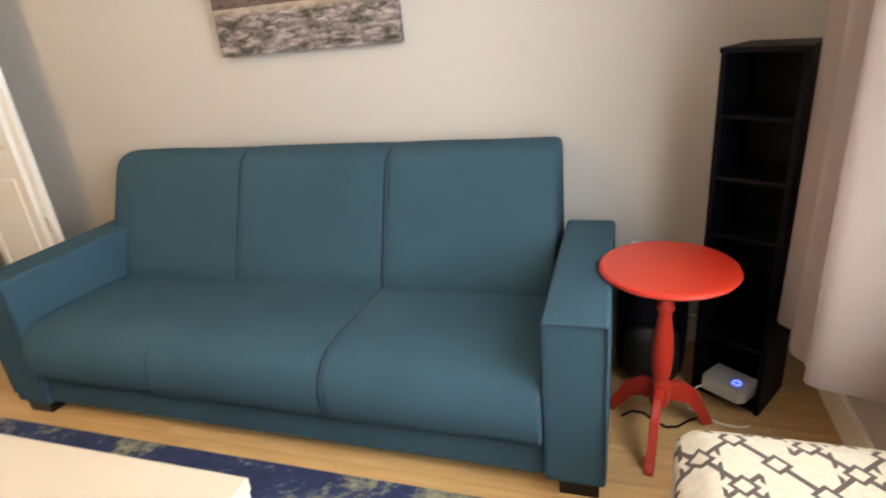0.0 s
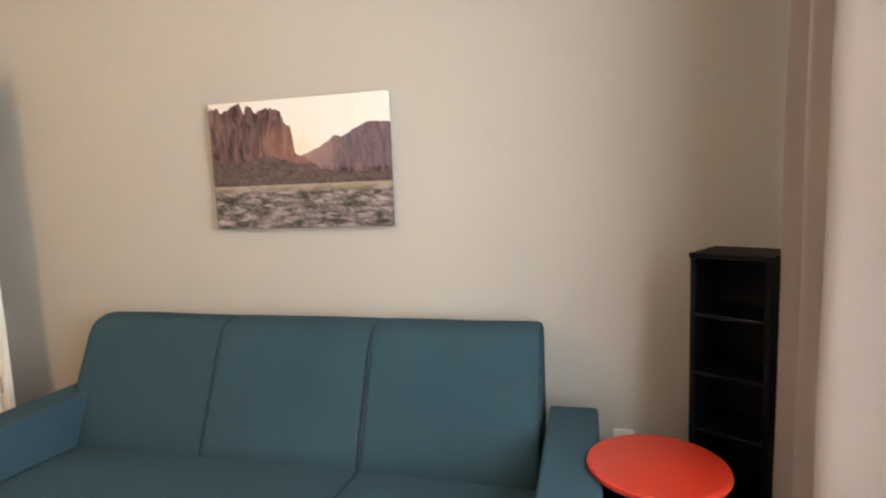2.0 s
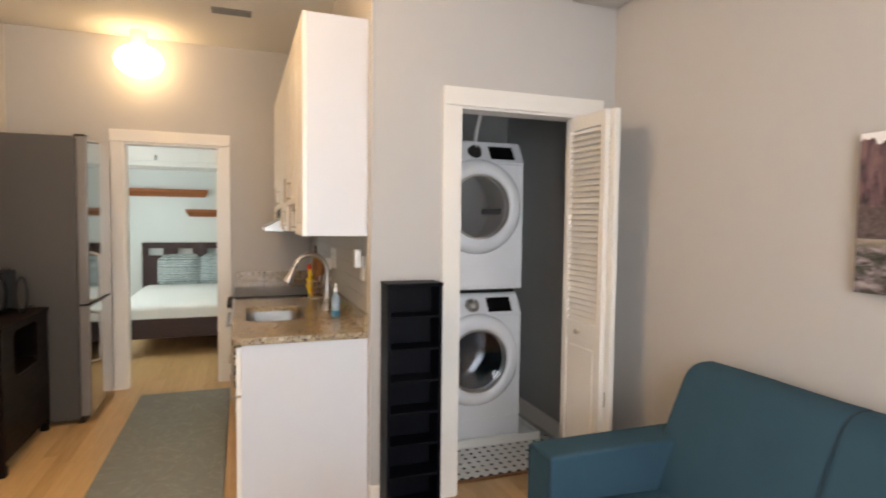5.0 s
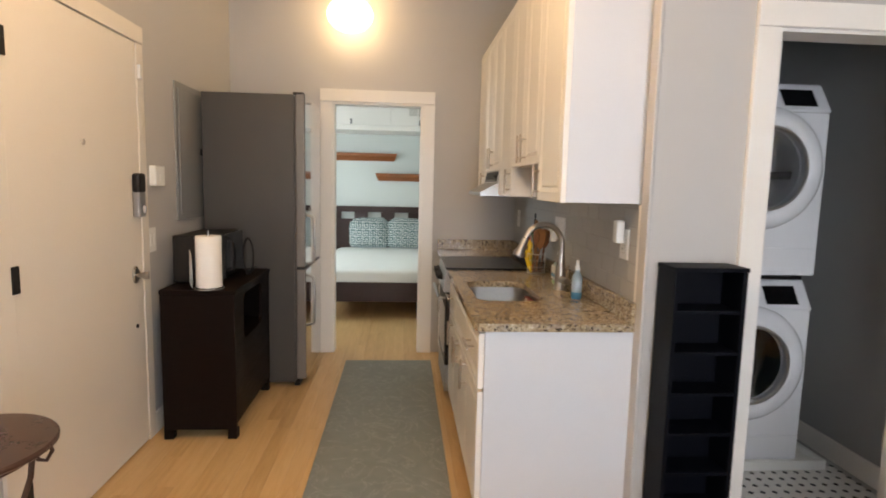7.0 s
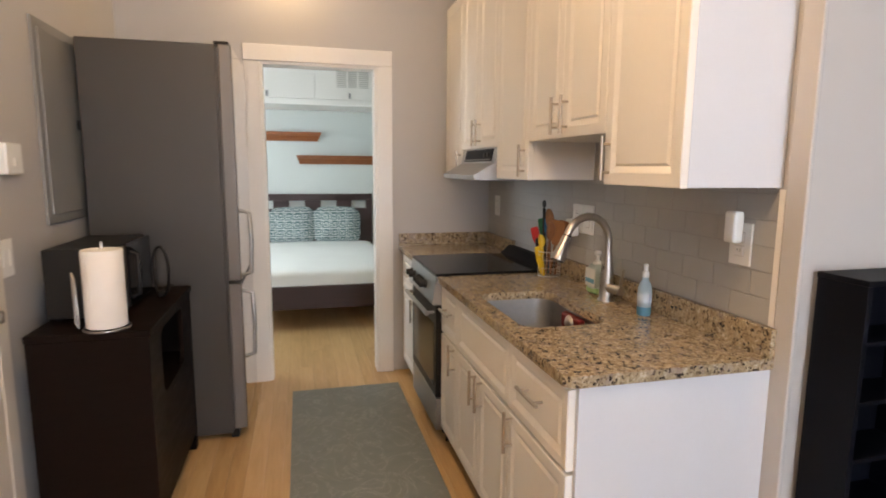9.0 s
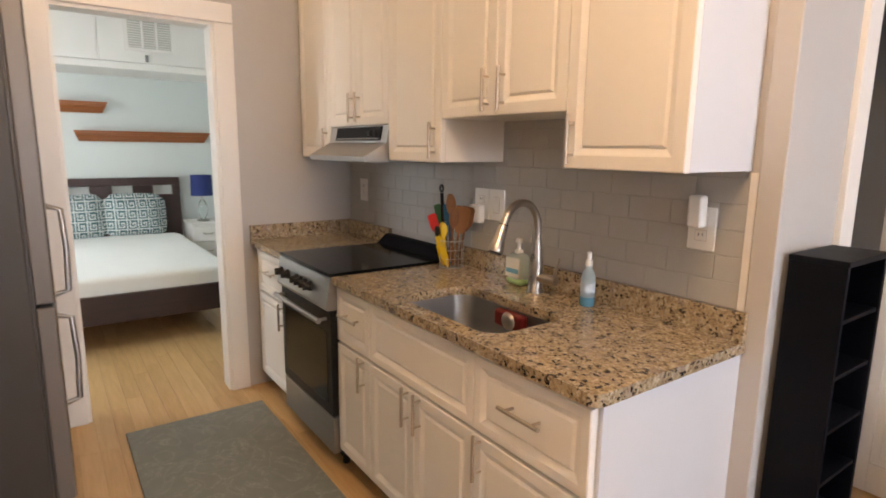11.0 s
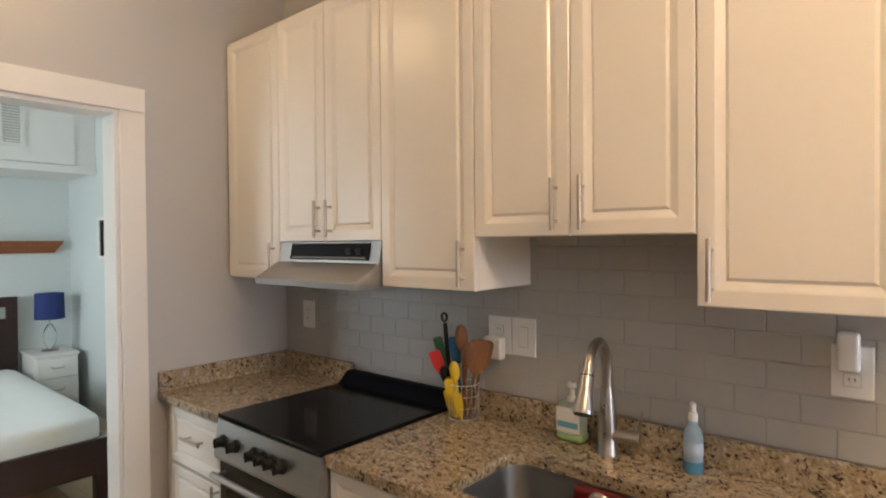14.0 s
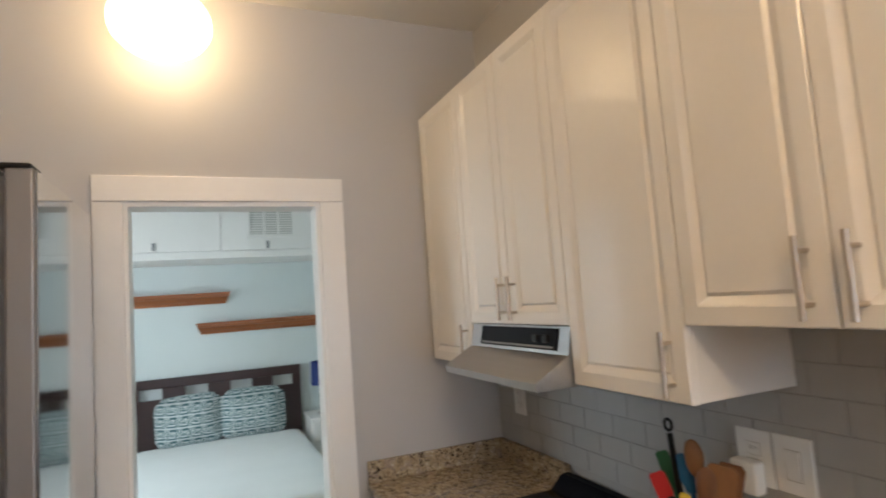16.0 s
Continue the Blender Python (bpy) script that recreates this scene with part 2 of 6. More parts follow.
def granite_material():
    """Tan and cream stone with grey-pink clouds and clustered dark brown and black chips."""
    m, nt, p = nodes_of("granite")
    v = coords(nt)
    cloud = noise_tex(nt, v, 60, 5, 0.62, 0.9)
    col = ramp(nt, cloud, [(0.30, (0.17, 0.125, 0.080)), (0.42, (0.33, 0.25, 0.155)), (0.54, (0.43, 0.34, 0.22)), (0.68, (0.55, 0.47, 0.34))])
    blush = noise_tex(nt, v, 19, 4, 0.6, 0.6)
    col = mix_color(nt, ramp(nt, blush, [(0.54, 0.0), (0.64, 0.65)]), col, (0.33, 0.275, 0.245))
    vor = nt.nodes.new("ShaderNodeTexVoronoi")
    warp = nt.nodes.new("ShaderNodeTexNoise")
    nt.links.new(v, warp.inputs["Vector"])
    warp.inputs["Scale"].default_value, warp.inputs["Detail"].default_value = 60.0, 3.0
    nt.links.new(mix_color(nt, 0.020, v, warp.outputs[1], "ADD"), vor.inputs["Vector"])
    vor.inputs["Scale"].default_value = 135.0
    sep = nt.nodes.new("ShaderNodeSeparateColor")
    nt.links.new(vor.outputs["Color"], sep.inputs[0])
    cluster = noise_tex(nt, v, 29, 4, 0.65, 0.4)
    chip = math_node(nt, "ADD", sep.outputs[0], math_node(nt, "MULTIPLY", math_node(nt, "SUBTRACT", cluster, 0.5), 1.8))
    col = mix_color(nt, ramp(nt, chip, [(0.0, 0.80), (0.13, 0.80), (0.17, 0.0)]), col, (0.115, 0.078, 0.050))
    col = mix_color(nt, ramp(nt, chip, [(0.0, 0.92), (0.030, 0.92), (0.055, 0.0)]), col, (0.016, 0.014, 0.014))
    col = mix_color(nt, ramp(nt, chip, [(0.98, 0.0), (1.0, 0.7)]), col, (0.66, 0.58, 0.46))
    grain = noise_tex(nt, v, 320, 2)
    nt.links.new(mix_color(nt, 0.35, col, ramp(nt, grain, [(0.3, (0.55, 0.52, 0.48)), (0.7, (1.0, 1.0, 1.0))]), "MULTIPLY"), p.inputs["Base Color"])
    p.inputs["Roughness"].default_value = 0.16
    p.inputs["Coat Weight"].default_value = 0.2
    return m


def wood_floor_material():
    m, nt, p = nodes_of("maple_planks")
    v = coords(nt, (1.2, 14, 14))
    oi = nt.nodes.new("ShaderNodeObjectInfo")
    geo = nt.nodes.new("ShaderNodeNewGeometry")
    shift = node(nt, "VectorMath", v, None, operation="ADD")
    nt.links.new(oi.outputs["Random"], shift.inputs[1])
    grain = noise_tex(nt, shift.outputs[0], 3.0, 6, 0.6, 0.6)
    fine = noise_tex(nt, shift.outputs[0], 14.0, 3)
    rnd = math_node(nt, "ADD", oi.outputs["Random"], geo.outputs["Random Per Island"])
    f = math_node(nt, "ADD", math_node(nt, "MULTIPLY", grain, 0.75), math_node(nt, "MULTIPLY", math_node(nt, "FRACT", rnd), 0.28))
    nt.links.new(ramp(nt, f, [(0.25, (0.46, 0.275, 0.115)), (0.55, (0.58, 0.37, 0.170)), (0.85, (0.66, 0.455, 0.230))]), p.inputs["Base Color"])
    nt.links.new(ramp(nt, fine, [(0.2, 0.26), (0.8, 0.38)]), p.inputs["Roughness"])
    b = nt.nodes.new("ShaderNodeBump")
    b.inputs["Strength"].default_value, b.inputs["Distance"].default_value = 0.06, 0.002
    nt.links.new(fine, b.inputs["Height"])
    nt.links.new(b.outputs[0], p.inputs["Normal"])
    return m


def rug_material():
    m, nt, p = nodes_of("distressed_blue_rug")
    v = coords(nt)
    big = noise_tex(nt, v, 3.2, 5, 0.6, 1.5)
    mid = noise_tex(nt, coords(nt, (1, 2.2, 1)), 30, 5, 0.75)
    f = math_node(nt, "ADD", math_node(nt, "MULTIPLY", big, 0.75), math_node(nt, "MULTIPLY", mid, 0.42))
    nt.links.new(ramp(nt, f, [(0.50, (0.010, 0.017, 0.062)), (0.60, (0.017, 0.030, 0.098)), (0.645, (0.15, 0.16, 0.135)), (0.72, (0.30, 0.29, 0.20))]), p.inputs["Base Color"])
    p.inputs["Roughness"].default_value = 0.95
    b = nt.nodes.new("ShaderNodeBump")
    b.inputs["Strength"].default_value, b.inputs["Distance"].default_value = 0.5, 0.004
    nt.links.new(noise_tex(nt, v, 300, 2), b.inputs["Height"])
    nt.links.new(b.outputs[0], p.inputs["Normal"])
    return m


def landscape_material():
    """Print of a desert at sunset: mesa, far ridge, slope, scrub."""
    m, nt, p = nodes_of("desert_print")
    sep = nt.nodes.new("ShaderNodeSeparateXYZ")
    tc = nt.nodes.new("ShaderNodeTexCoord")
    nt.links.new(tc.outputs["Object"], sep.inputs[0])
    u = math_node(nt, "ADD", math_node(nt, "DIVIDE", sep.outputs[0], 0.82), 0.5)
    w = math_node(nt, "DIVIDE", sep.outputs[2], 0.54)
    vec = coords(nt)
    streak = noise_tex(nt, coords(nt, (19, 1, 5)), 1.6, 5, 0.68, 0.9)
    fine = noise_tex(nt, vec, 70, 4, 0.65)
    lumps = noise_tex(nt, coords(nt, (0.62, 1, 2.1)), 24, 3, 0.55, 0.5)
    jag = math_node(nt, "MULTIPLY", math_node(nt, "SUBTRACT", noise_tex(nt, coords(nt, (1, 0, 0)), 44, 5, 0.7), 0.5), 0.12)
    mesa_h = math_node(nt, "ADD", ramp(nt, u, [(0, 0.95), (0.06, 0.96), (0.075, 0.92), (0.13, 0.95), (0.15, 0.985), (0.19, 0.98), (0.212, 0.90), (0.225, 0.96), (0.255, 0.95), (0.275, 0.90), (0.34, 0.94), (0.42, 0.91), (0.435, 0.82), (0.475, 0.78), (0.492, 0.58), (0.56, 0.53), (0.63, 0.45)]), jag)
    ridge_h = math_node(nt, "ADD", ramp(nt, u, [(0.45, 0.50), (0.53, 0.56), (0.62, 0.61), (0.68, 0.66), (0.715, 0.70), (0.75, 0.68), (0.82, 0.735), (0.90, 0.785), (1.0, 0.775)]), math_node(nt, "MULTIPLY", jag, 0.4))
    dx, dz = math_node(nt, "SUBTRACT", u, 0.5), math_node(nt, "SUBTRACT", w, 0.62)
    near = math_node(nt, "SQRT", math_node(nt, "ADD", math_node(nt, "MULTIPLY", dx, dx), math_node(nt, "MULTIPLY", dz, dz)))
    sky_c = ramp(nt, near, [(0.0, (0.93, 0.76, 0.66)), (0.10, (0.90, 0.83, 0.79)), (0.3, (0.87, 0.85, 0.85))])
    sunny = math_node(nt, "SUBTRACT", 1.0, math_node(nt, "SMOOTH_MIN", math_node(nt, "MULTIPLY", near, 3.6), 1.0, 0.1))
    mesa_c = mix_color(nt, math_node(nt, "MULTIPLY", sunny, 0.38), ramp(nt, streak, [(0.38, (0.020, 0.012, 0.020)), (0.48, (0.080, 0.044, 0.058)), (0.62, (0.20, 0.115, 0.115))]), (0.62, 0.28, 0.22))
    ridge_c = mix_color(nt, math_node(nt, "MULTIPLY", sunny, 0.7), ramp(nt, streak, [(0.35, (0.085, 0.058, 0.085)), (0.65, (0.20, 0.14, 0.17))]), (0.60, 0.33, 0.30))
    slope_c = ramp(nt, math_node(nt, "ADD", math_node(nt, "MULTIPLY", fine, 0.6), math_node(nt, "MULTIPLY", lumps, 0.4)), [(0.36, (0.040, 0.032, 0.036)), (0.64, (0.155, 0.108, 0.10))])
    scrub_c = ramp(nt, math_node(nt, "ADD", math_node(nt, "MULTIPLY", lumps, 0.72), math_node(nt, "MULTIPLY", fine, 0.28)), [(0.36, (0.028, 0.026, 0.026)), (0.44, (0.075, 0.078, 0.056)), (0.49, (0.14, 0.115, 0.13)), (0.56, (0.25, 0.21, 0.225)), (0.66, (0.42, 0.37, 0.36))])
    plain_c = mix_color(nt, ramp(nt, w, [(0.27, 0.0), (0.335, 0.75)]), scrub_c, (0.42, 0.35, 0.27))
    slope_h = ramp(nt, u, [(0.0, 0.56), (0.2, 0.52), (0.34, 0.57), (0.5, 0.50), (0.7, 0.43), (1.0, 0.41)])
    col = mix_color(nt, math_node(nt, "LESS_THAN", w, ridge_h), sky_c, ridge_c)
    col = mix_color(nt, math_node(nt, "LESS_THAN", w, mesa_h), col, mesa_c)
    col = mix_color(nt, math_node(nt, "LESS_THAN", w, math_node(nt, "ADD", slope_h, jag)), col, slope_c)
    col = mix_color(nt, math_node(nt, "LESS_THAN", w, math_node(nt, "ADD", math_node(nt, "MULTIPLY", jag, 0.15), 0.34)), col, plain_c)
    nt.links.new(col, p.inputs["Base Color"])
    p.inputs["Roughness"].default_value = 0.6
    return m


def lattice_material(name, base, line, cell, width, axes, rings):
    """A printed cloth: a lattice of crossing lines or squared key spirals."""
    m, nt, p = nodes_of(name)
    sep = nt.nodes.new("ShaderNodeSeparateXYZ")
    tc = nt.nodes.new("ShaderNodeTexCoord")
    nt.links.new(tc.outputs["Object"], sep.inputs[0])
    a, b = sep.outputs[axes[0]], sep.outputs[axes[1]]
    if rings:
        u, v = math_node(nt, "FRACT", math_node(nt, "DIVIDE", a, cell)), math_node(nt, "FRACT", math_node(nt, "DIVIDE", b, cell))

        def bar(u0, u1, v0, v1):
            ins = [math_node(nt, "GREATER_THAN", u, u0), math_node(nt, "LESS_THAN", u, u1), math_node(nt, "GREATER_THAN", v, v0), math_node(nt, "LESS_THAN", v, v1)]
            return math_node(nt, "MULTIPLY", math_node(nt, "MULTIPLY", ins[0], ins[1]), math_node(nt, "MULTIPLY", ins[2], ins[3]))

        lines = bar(0.0, 1.0, 0.0, width)
        for spec in ((0.0, width, 0.0, 1.0), (0.25, 0.25 + width, 0.25, 1.0), (0.25, 0.86, 0.25, 0.25 + width), (0.86 - width, 0.86, 0.25, 0.80), (0.50, 0.86, 0.80 - width, 0.80), (0.50, 0.50 + width, 0.50, 0.80)):
            lines = math_node(nt, "MAXIMUM", lines, bar(*spec))
    else:
        s, t = math_node(nt, "ADD", a, b), math_node(nt, "SUBTRACT", a, b)

        def near(c):
            return math_node(nt, "ABSOLUTE", math_node(nt, "SUBTRACT", math_node(nt, "FRACT", math_node(nt, "DIVIDE", c, cell)), 0.5))

        def odd(c):
            return math_node(nt, "GREATER_THAN", math_node(nt, "FRACT", math_node(nt, "DIVIDE", c, 2 * cell)), 0.5)

        ps, pt = near(s), near(t)
        reach = math_node(nt, "MAXIMUM", ps, pt)
        knot = math_node(nt, "MULTIPLY", math_node(nt, "LESS_THAN", reach, 0.215), math_node(nt, "GREATER_THAN", reach, 0.130))
        outside = math_node(nt, "GREATER_THAN", reach, 0.13)
        along = math_node(nt, "LESS_THAN", ps, width)
        across = math_node(nt, "MULTIPLY", math_node(nt, "LESS_THAN", pt, width * 0.8), math_node(nt, "MAXIMUM", odd(t), odd(s)))
        link = math_node(nt, "MULTIPLY", odd(s), math_node(nt, "LESS_THAN", near(math_node(nt, "MULTIPLY", a, 2.0)), width))
        across = math_node(nt, "MAXIMUM", across, math_node(nt, "MULTIPLY", link, math_node(nt, "GREATER_THAN", reach, 0.33)))
        lines = math_node(nt, "MAXIMUM", knot, math_node(nt, "MULTIPLY", outside, math_node(nt, "MAXIMUM", along, across)))
    n = noise_tex(nt, coords(nt), 60, 3)
    col = mix_color(nt, lines, base, line)
    nt.links.new(mix_color(nt, 0.25, col, ramp(nt, n, [(0.3, (0.3, 0.3, 0.3)), (0.7, (0.9, 0.9, 0.9))]), "MULTIPLY"), p.inputs["Base Color"])
    p.inputs["Roughness"].default_value = 0.9
    return m


def mat_material():
    m, nt, p = nodes_of("grey_marbled_mat")
    v = coords(nt)
    vein = math_node(nt, "ABSOLUTE", math_node(nt, "SUBTRACT", noise_tex(nt, v, 5.0, 4, 0.6, 1.6), 0.5))
    soft = noise_tex(nt, v, 14.0, 4)
    f = math_node(nt, "ADD", ramp(nt, vein, [(0.0, 0.55), (0.012, 0.15), (0.05, 0.0)]), math_node(nt, "MULTIPLY", soft, 0.5))
    nt.links.new(ramp(nt, f, [(0.1, (0.175, 0.188, 0.178)), (0.45, (0.215, 0.228, 0.215)), (0.95, (0.31, 0.325, 0.30))]), p.inputs["Base Color"])
    p.inputs["Roughness"].default_value = 0.55
    b = nt.nodes.new("ShaderNodeBump")
    b.inputs["Strength"].default_value, b.inputs["Distance"].default_value = 0.15, 0.003
    nt.links.new(noise_tex(nt, v, 160, 2), b.inputs["Height"])
    nt.links.new(b.outputs[0], p.inputs["Normal"])
    return m


mat_grey = mat_material()
teal = teal_fabric_material()
teal_seam = surface("teal_piping", (0.010, 0.030, 0.050), 0.9, vary=0.1, bump=0.05)
granite = granite_material()
maple = wood_floor_material()
rug_blue = rug_material()
desert_print = landscape_material()
ottoman_cloth = lattice_material("trellis_cloth", (0.56, 0.495, 0.40), (0.085, 0.064, 0.060), 0.138, 0.062, (0, 1), False)
pillow_cloth = lattice_material("key_pattern_cloth", (0.060, 0.135, 0.145), (0.62, 0.67, 0.66), 0.098, 0.125, (1, 2), True)


# ---- building helpers ----
ORIGIN = {}


def thing(name, base, label, category, group="", kind=""):
    e = new(name)
    e.empty_display_size = 0.1
    e.location = base
    ORIGIN[e.name] = Vector(base)
    return tagged(e, label, category, group, kind)


def part(name, bm, material, parent=None, label="", smooth=False):
    """Links a bmesh, given in the world's metres, as one mesh under a thing or a part."""
    me = bpy.data.meshes.new(name)
    o = ORIGIN[parent.name] if parent else Vector((0, 0, 0))
    bmesh.ops.translate(bm, verts=bm.verts, vec=-o)
    bmesh.ops.recalc_face_normals(bm, faces=bm.faces)
    bm.to_mesh(me)
    bm.free()
    if smooth:
        for f in me.polygons:
            f.use_smooth = True
        me.set_sharp_from_angle(angle=radians(42))
    me.materials.append(material)
    ob = new(name, me)
    if parent:
        ob.parent = parent
        ORIGIN[ob.name] = o
    if label:
        ob["label"] = label
    return ob


def solo(name, bm, material, label, category, base=None, group="", kind="", smooth=False):
    """A top-level thing of one mesh, with its origin at its base."""
    if base is None:
        xs = [v.co for v in bm.verts]
        base = ((min(c.x for c in xs) + max(c.x for c in xs)) / 2, (min(c.y for c in xs) + max(c.y for c in xs)) / 2, min(c.z for c in xs))
    bmesh.ops.translate(bm, verts=bm.verts, vec=-Vector(base))
    ob = part(name, bm, material, smooth=smooth)
    ob.location = base
    ORIGIN[ob.name] = Vector(base)
    return tagged(ob, label, category, group, kind)


def add_box(bm, x0, x1, y0, y1, z0, z1):
    r = bmesh.ops.create_cube(bm, size=1)
    bmesh.ops.scale(bm, verts=r["verts"], vec=(x1 - x0, y1 - y0, z1 - z0))
    bmesh.ops.translate(bm, verts=r["verts"], vec=((x0 + x1) / 2, (y0 + y1) / 2, (z0 + z1) / 2))
    return r["verts"]


def box(x0, x1, y0, y1, z0, z1, bevel=0.0, seg=2):
    bm = bmesh.new()
    add_box(bm, x0, x1, y0, y1, z0, z1)
    if bevel:
        bmesh.ops.bevel(bm, geom=bm.edges[:], offset=bevel, segments=seg, affect="EDGES", profile=0.5)
    return bm


def boxes(*specs):
    bm = bmesh.new()
    for s in specs:
        add_box(bm, *s)
    return bm


def rod(points, r, seg=10, bm=None, close=False):
    """A round bar along a line of points."""
    bm = bm or bmesh.new()
    pts = [Vector(p) for p in points]
    rings, side = [], None
    for i, p in enumerate(pts):
        d = (pts[min(i + 1, len(pts) - 1)] - pts[max(i - 1, 0)]).normalized()
        if side is None:
            side = d.orthogonal().normalized()
        side = (side - d * side.dot(d)).normalized()
        up = d.cross(side)
        rr = r[i] if isinstance(r, (list, tuple)) else r
        rings.append([bm.verts.new(p + (side * math.cos(a) + up * math.sin(a)) * rr) for a in [2 * math.pi * k / seg for k in range(seg)]])
    for a, b in zip(rings, rings[1:]):
        for k in range(seg):
            bm.faces.new((a[k], a[(k + 1) % seg], b[(k + 1) % seg], b[k]))
    bm.faces.new(rings[0][::-1])
    bm.faces.new(rings[-1])
    return bm


def lathe(profile, centre, seg=32, bm=None, axis="Z", cap=True):
    """Turned shape: (radius, height) pairs about an upright axis at centre (or along -y, or along +x)."""
    bm = bm or bmesh.new()
    cx, cy, cz = centre
    rings = []
    for r, h in profile:
        ring = []
        for k in range(seg):
            a = 2 * math.pi * k / seg
            c, s = r * math.cos(a), r * math.sin(a)
            ring.append(bm.verts.new({"Z": (cx + c, cy + s, cz + h), "Y": (cx + c, cy - h, cz + s), "X": (cx + h, cy + c, cz + s)}[axis]))
        rings.append(ring)
    for a, b in zip(rings, rings[1:]):
        for k in range(seg):
            bm.faces.new((a[k], a[(k + 1) % seg], b[(k + 1) % seg], b[k]))
    if cap and profile[0][0] > 1e-4:
        bm.faces.new(rings[0][::-1])
    if cap and profile[-1][0] > 1e-4:
        bm.faces.new(rings[-1])
    bmesh.ops.remove_doubles(bm, verts=bm.verts, dist=1e-5)
    return bm


def prism(outline, x0, x1, plane="YZ"):
    """A profile pushed along x (outline in y, z), or along y (outline in x, z), or up (outline in x, y)."""
    bm = bmesh.new()
    ends = []
    for t in (x0, x1):
        ends.append([bm.verts.new({"YZ": (t, a, b), "XZ": (a, t, b), "XY": (a, b, t)}[plane]) for a, b in outline])
    n = len(outline)
    for i in range(n):
        bm.faces.new((ends[0][i], ends[0][(i + 1) % n], ends[1][(i + 1) % n], ends[1][i]))
    bm.faces.new(ends[0])
    bm.faces.new(ends[1][::-1])
    return bm


def cushion(x0, x1, y0, y1, z0, z1, r, puff=0.0, cuts=10):
    """A soft rounded block, a little fuller in its middle."""
    bm = bmesh.new()
    bmesh.ops.create_cube(bm, size=2)
    bmesh.ops.subdivide_edges(bm, edges=bm.edges[:], cuts=cuts, use_grid_fill=True)
    h = Vector(((x1 - x0) / 2, (y1 - y0) / 2, (z1 - z0) / 2))
    c = Vector(((x0 + x1) / 2, (y0 + y1) / 2, (z0 + z1) / 2))
    for v in bm.verts:
        n = v.co.copy()
        q = Vector([math.copysign(min(1.0, abs(n[i])) ** 0.8, n[i]) * h[i] for i in range(3)])
        inner = Vector([max(-(h[i] - r), min(h[i] - r, q[i])) for i in range(3)])
        d = q - inner
        if d.length > 1e-6:
            q = inner + d.normalized() * min(r, d.length * 1.2)
        for i in range(3):
            j, k = (i + 1) % 3, (i + 2) % 3
            if abs(n[i]) > 0.99:
                q[i] += math.copysign(puff, n[i]) * (1 - n[j] ** 4) * (1 - n[k] ** 4)
        v.co = c + q
    return bm


# ---- structure ----
CEIL = 2.955
NORTH, SOUTH, EAST, WEST = 2.20, -1.55, 0.62, -5.70
KITCHEN_BACK, CLOSET_WALL = 0.80, -3.10


def structure(name, bm, material, label, category):
    return tagged(part(name, bm, material), label, category, kind="structure")


structure("ground", box(-12, 6, -6, 6, -0.30, -0.20), dark_gap, "dark ground slab under the building", "ground")
floor = structure("floor", box(-9.12, 0.74, -2.34, 2.32, -0.12, -0.006), maple, "light maple wood floor of narrow planks", "floor")
structure("ceiling", box(-9.12, 0.74, -2.34, 2.32, CEIL, CEIL + 0.12), ceiling_paint, "plain painted ceiling", "ceiling")
structure("soffit", box(CLOSET_WALL, EAST, 1.885, NORTH, 2.672, CEIL, 0.03, 3), wall_paint, "boxed soffit along the wall under the ceiling", "soffit")
structure("wall_north", box(-4.57, EAST + 0.12, NORTH, NORTH + 0.12, 0, CEIL), wall_paint, "warm light grey painted wall", "wall")
structure("wall_east", boxes((EAST, EAST + 0.12, SOUTH - 0.12, -0.40, 0, CEIL), (EAST, EAST + 0.12, 1.42, NORTH, 0, CEIL), (EAST, EAST + 0.12, -0.40, 1.42, 0, 0.56), (EAST, EAST + 0.12, -0.40, 1.42, 2.42, CEIL)), wall_paint, "light grey painted wall with a window opening", "wall")
structure("wall_south", boxes((WEST, -4.05, SOUTH - 0.12, SOUTH, 0, CEIL), (-3.05, EAST, SOUTH - 0.12, SOUTH, 0, CEIL), (-4.05, -3.05, SOUTH - 0.12, SOUTH, 2.13, CEIL)), wall_paint, "light grey painted wall with the entry door", "wall")
structure("wall_west", boxes((WEST - 0.12, WEST, SOUTH - 0.12, -0.74, 0, CEIL), (WEST - 0.12, WEST, -0.007, KITCHEN_BACK, 0, CEIL), (WEST - 0.12, WEST, -0.74, -0.007, 2.09, CEIL)), wall_paint, "light grey painted wall with the bedroom doorway", "wall")
structure("wall_kitchen_back", boxes((WEST - 0.12, CLOSET_WALL, KITCHEN_BACK, KITCHEN_BACK + 0.12, 0, CEIL)), wall_paint, "light grey painted wall behind the kitchen counter", "wall")
structure("wall_closet_front", boxes((CLOSET_WALL - 0.12, CLOSET_WALL, KITCHEN_BACK + 0.12, 1.25, 0, CEIL), (CLOSET_WALL - 0.12, CLOSET_WALL, 2.02, NORTH, 0, CEIL), (CLOSET_WALL - 0.12, CLOSET_WALL, 1.25, 2.02, 2.065, CEIL)), wall_paint, "light grey painted wall with the closet opening", "wall")
# closet shade put into the grey; the lining sheet covers wall_north here
structure("wall_closet_back", boxes((-4.57, -4.45, KITCHEN_BACK + 0.12, NORTH, 0, CEIL)), closet_shade_paint, "closet back wall in a grey darkened for shade", "wall")
structure("closet_lining", boxes((-4.45, CLOSET_WALL - 0.122, NORTH - 0.012, NORTH - 0.002, 0, CEIL)), closet_shade_paint, "sheet over the closet side wall, grey darkened for shade", "wall")
structure("wall_bedroom_west", box(-9.12, -9.0, -2.34, 0.885, 0, CEIL), bedroom_paint, "pale mint painted bedroom wall", "wall")
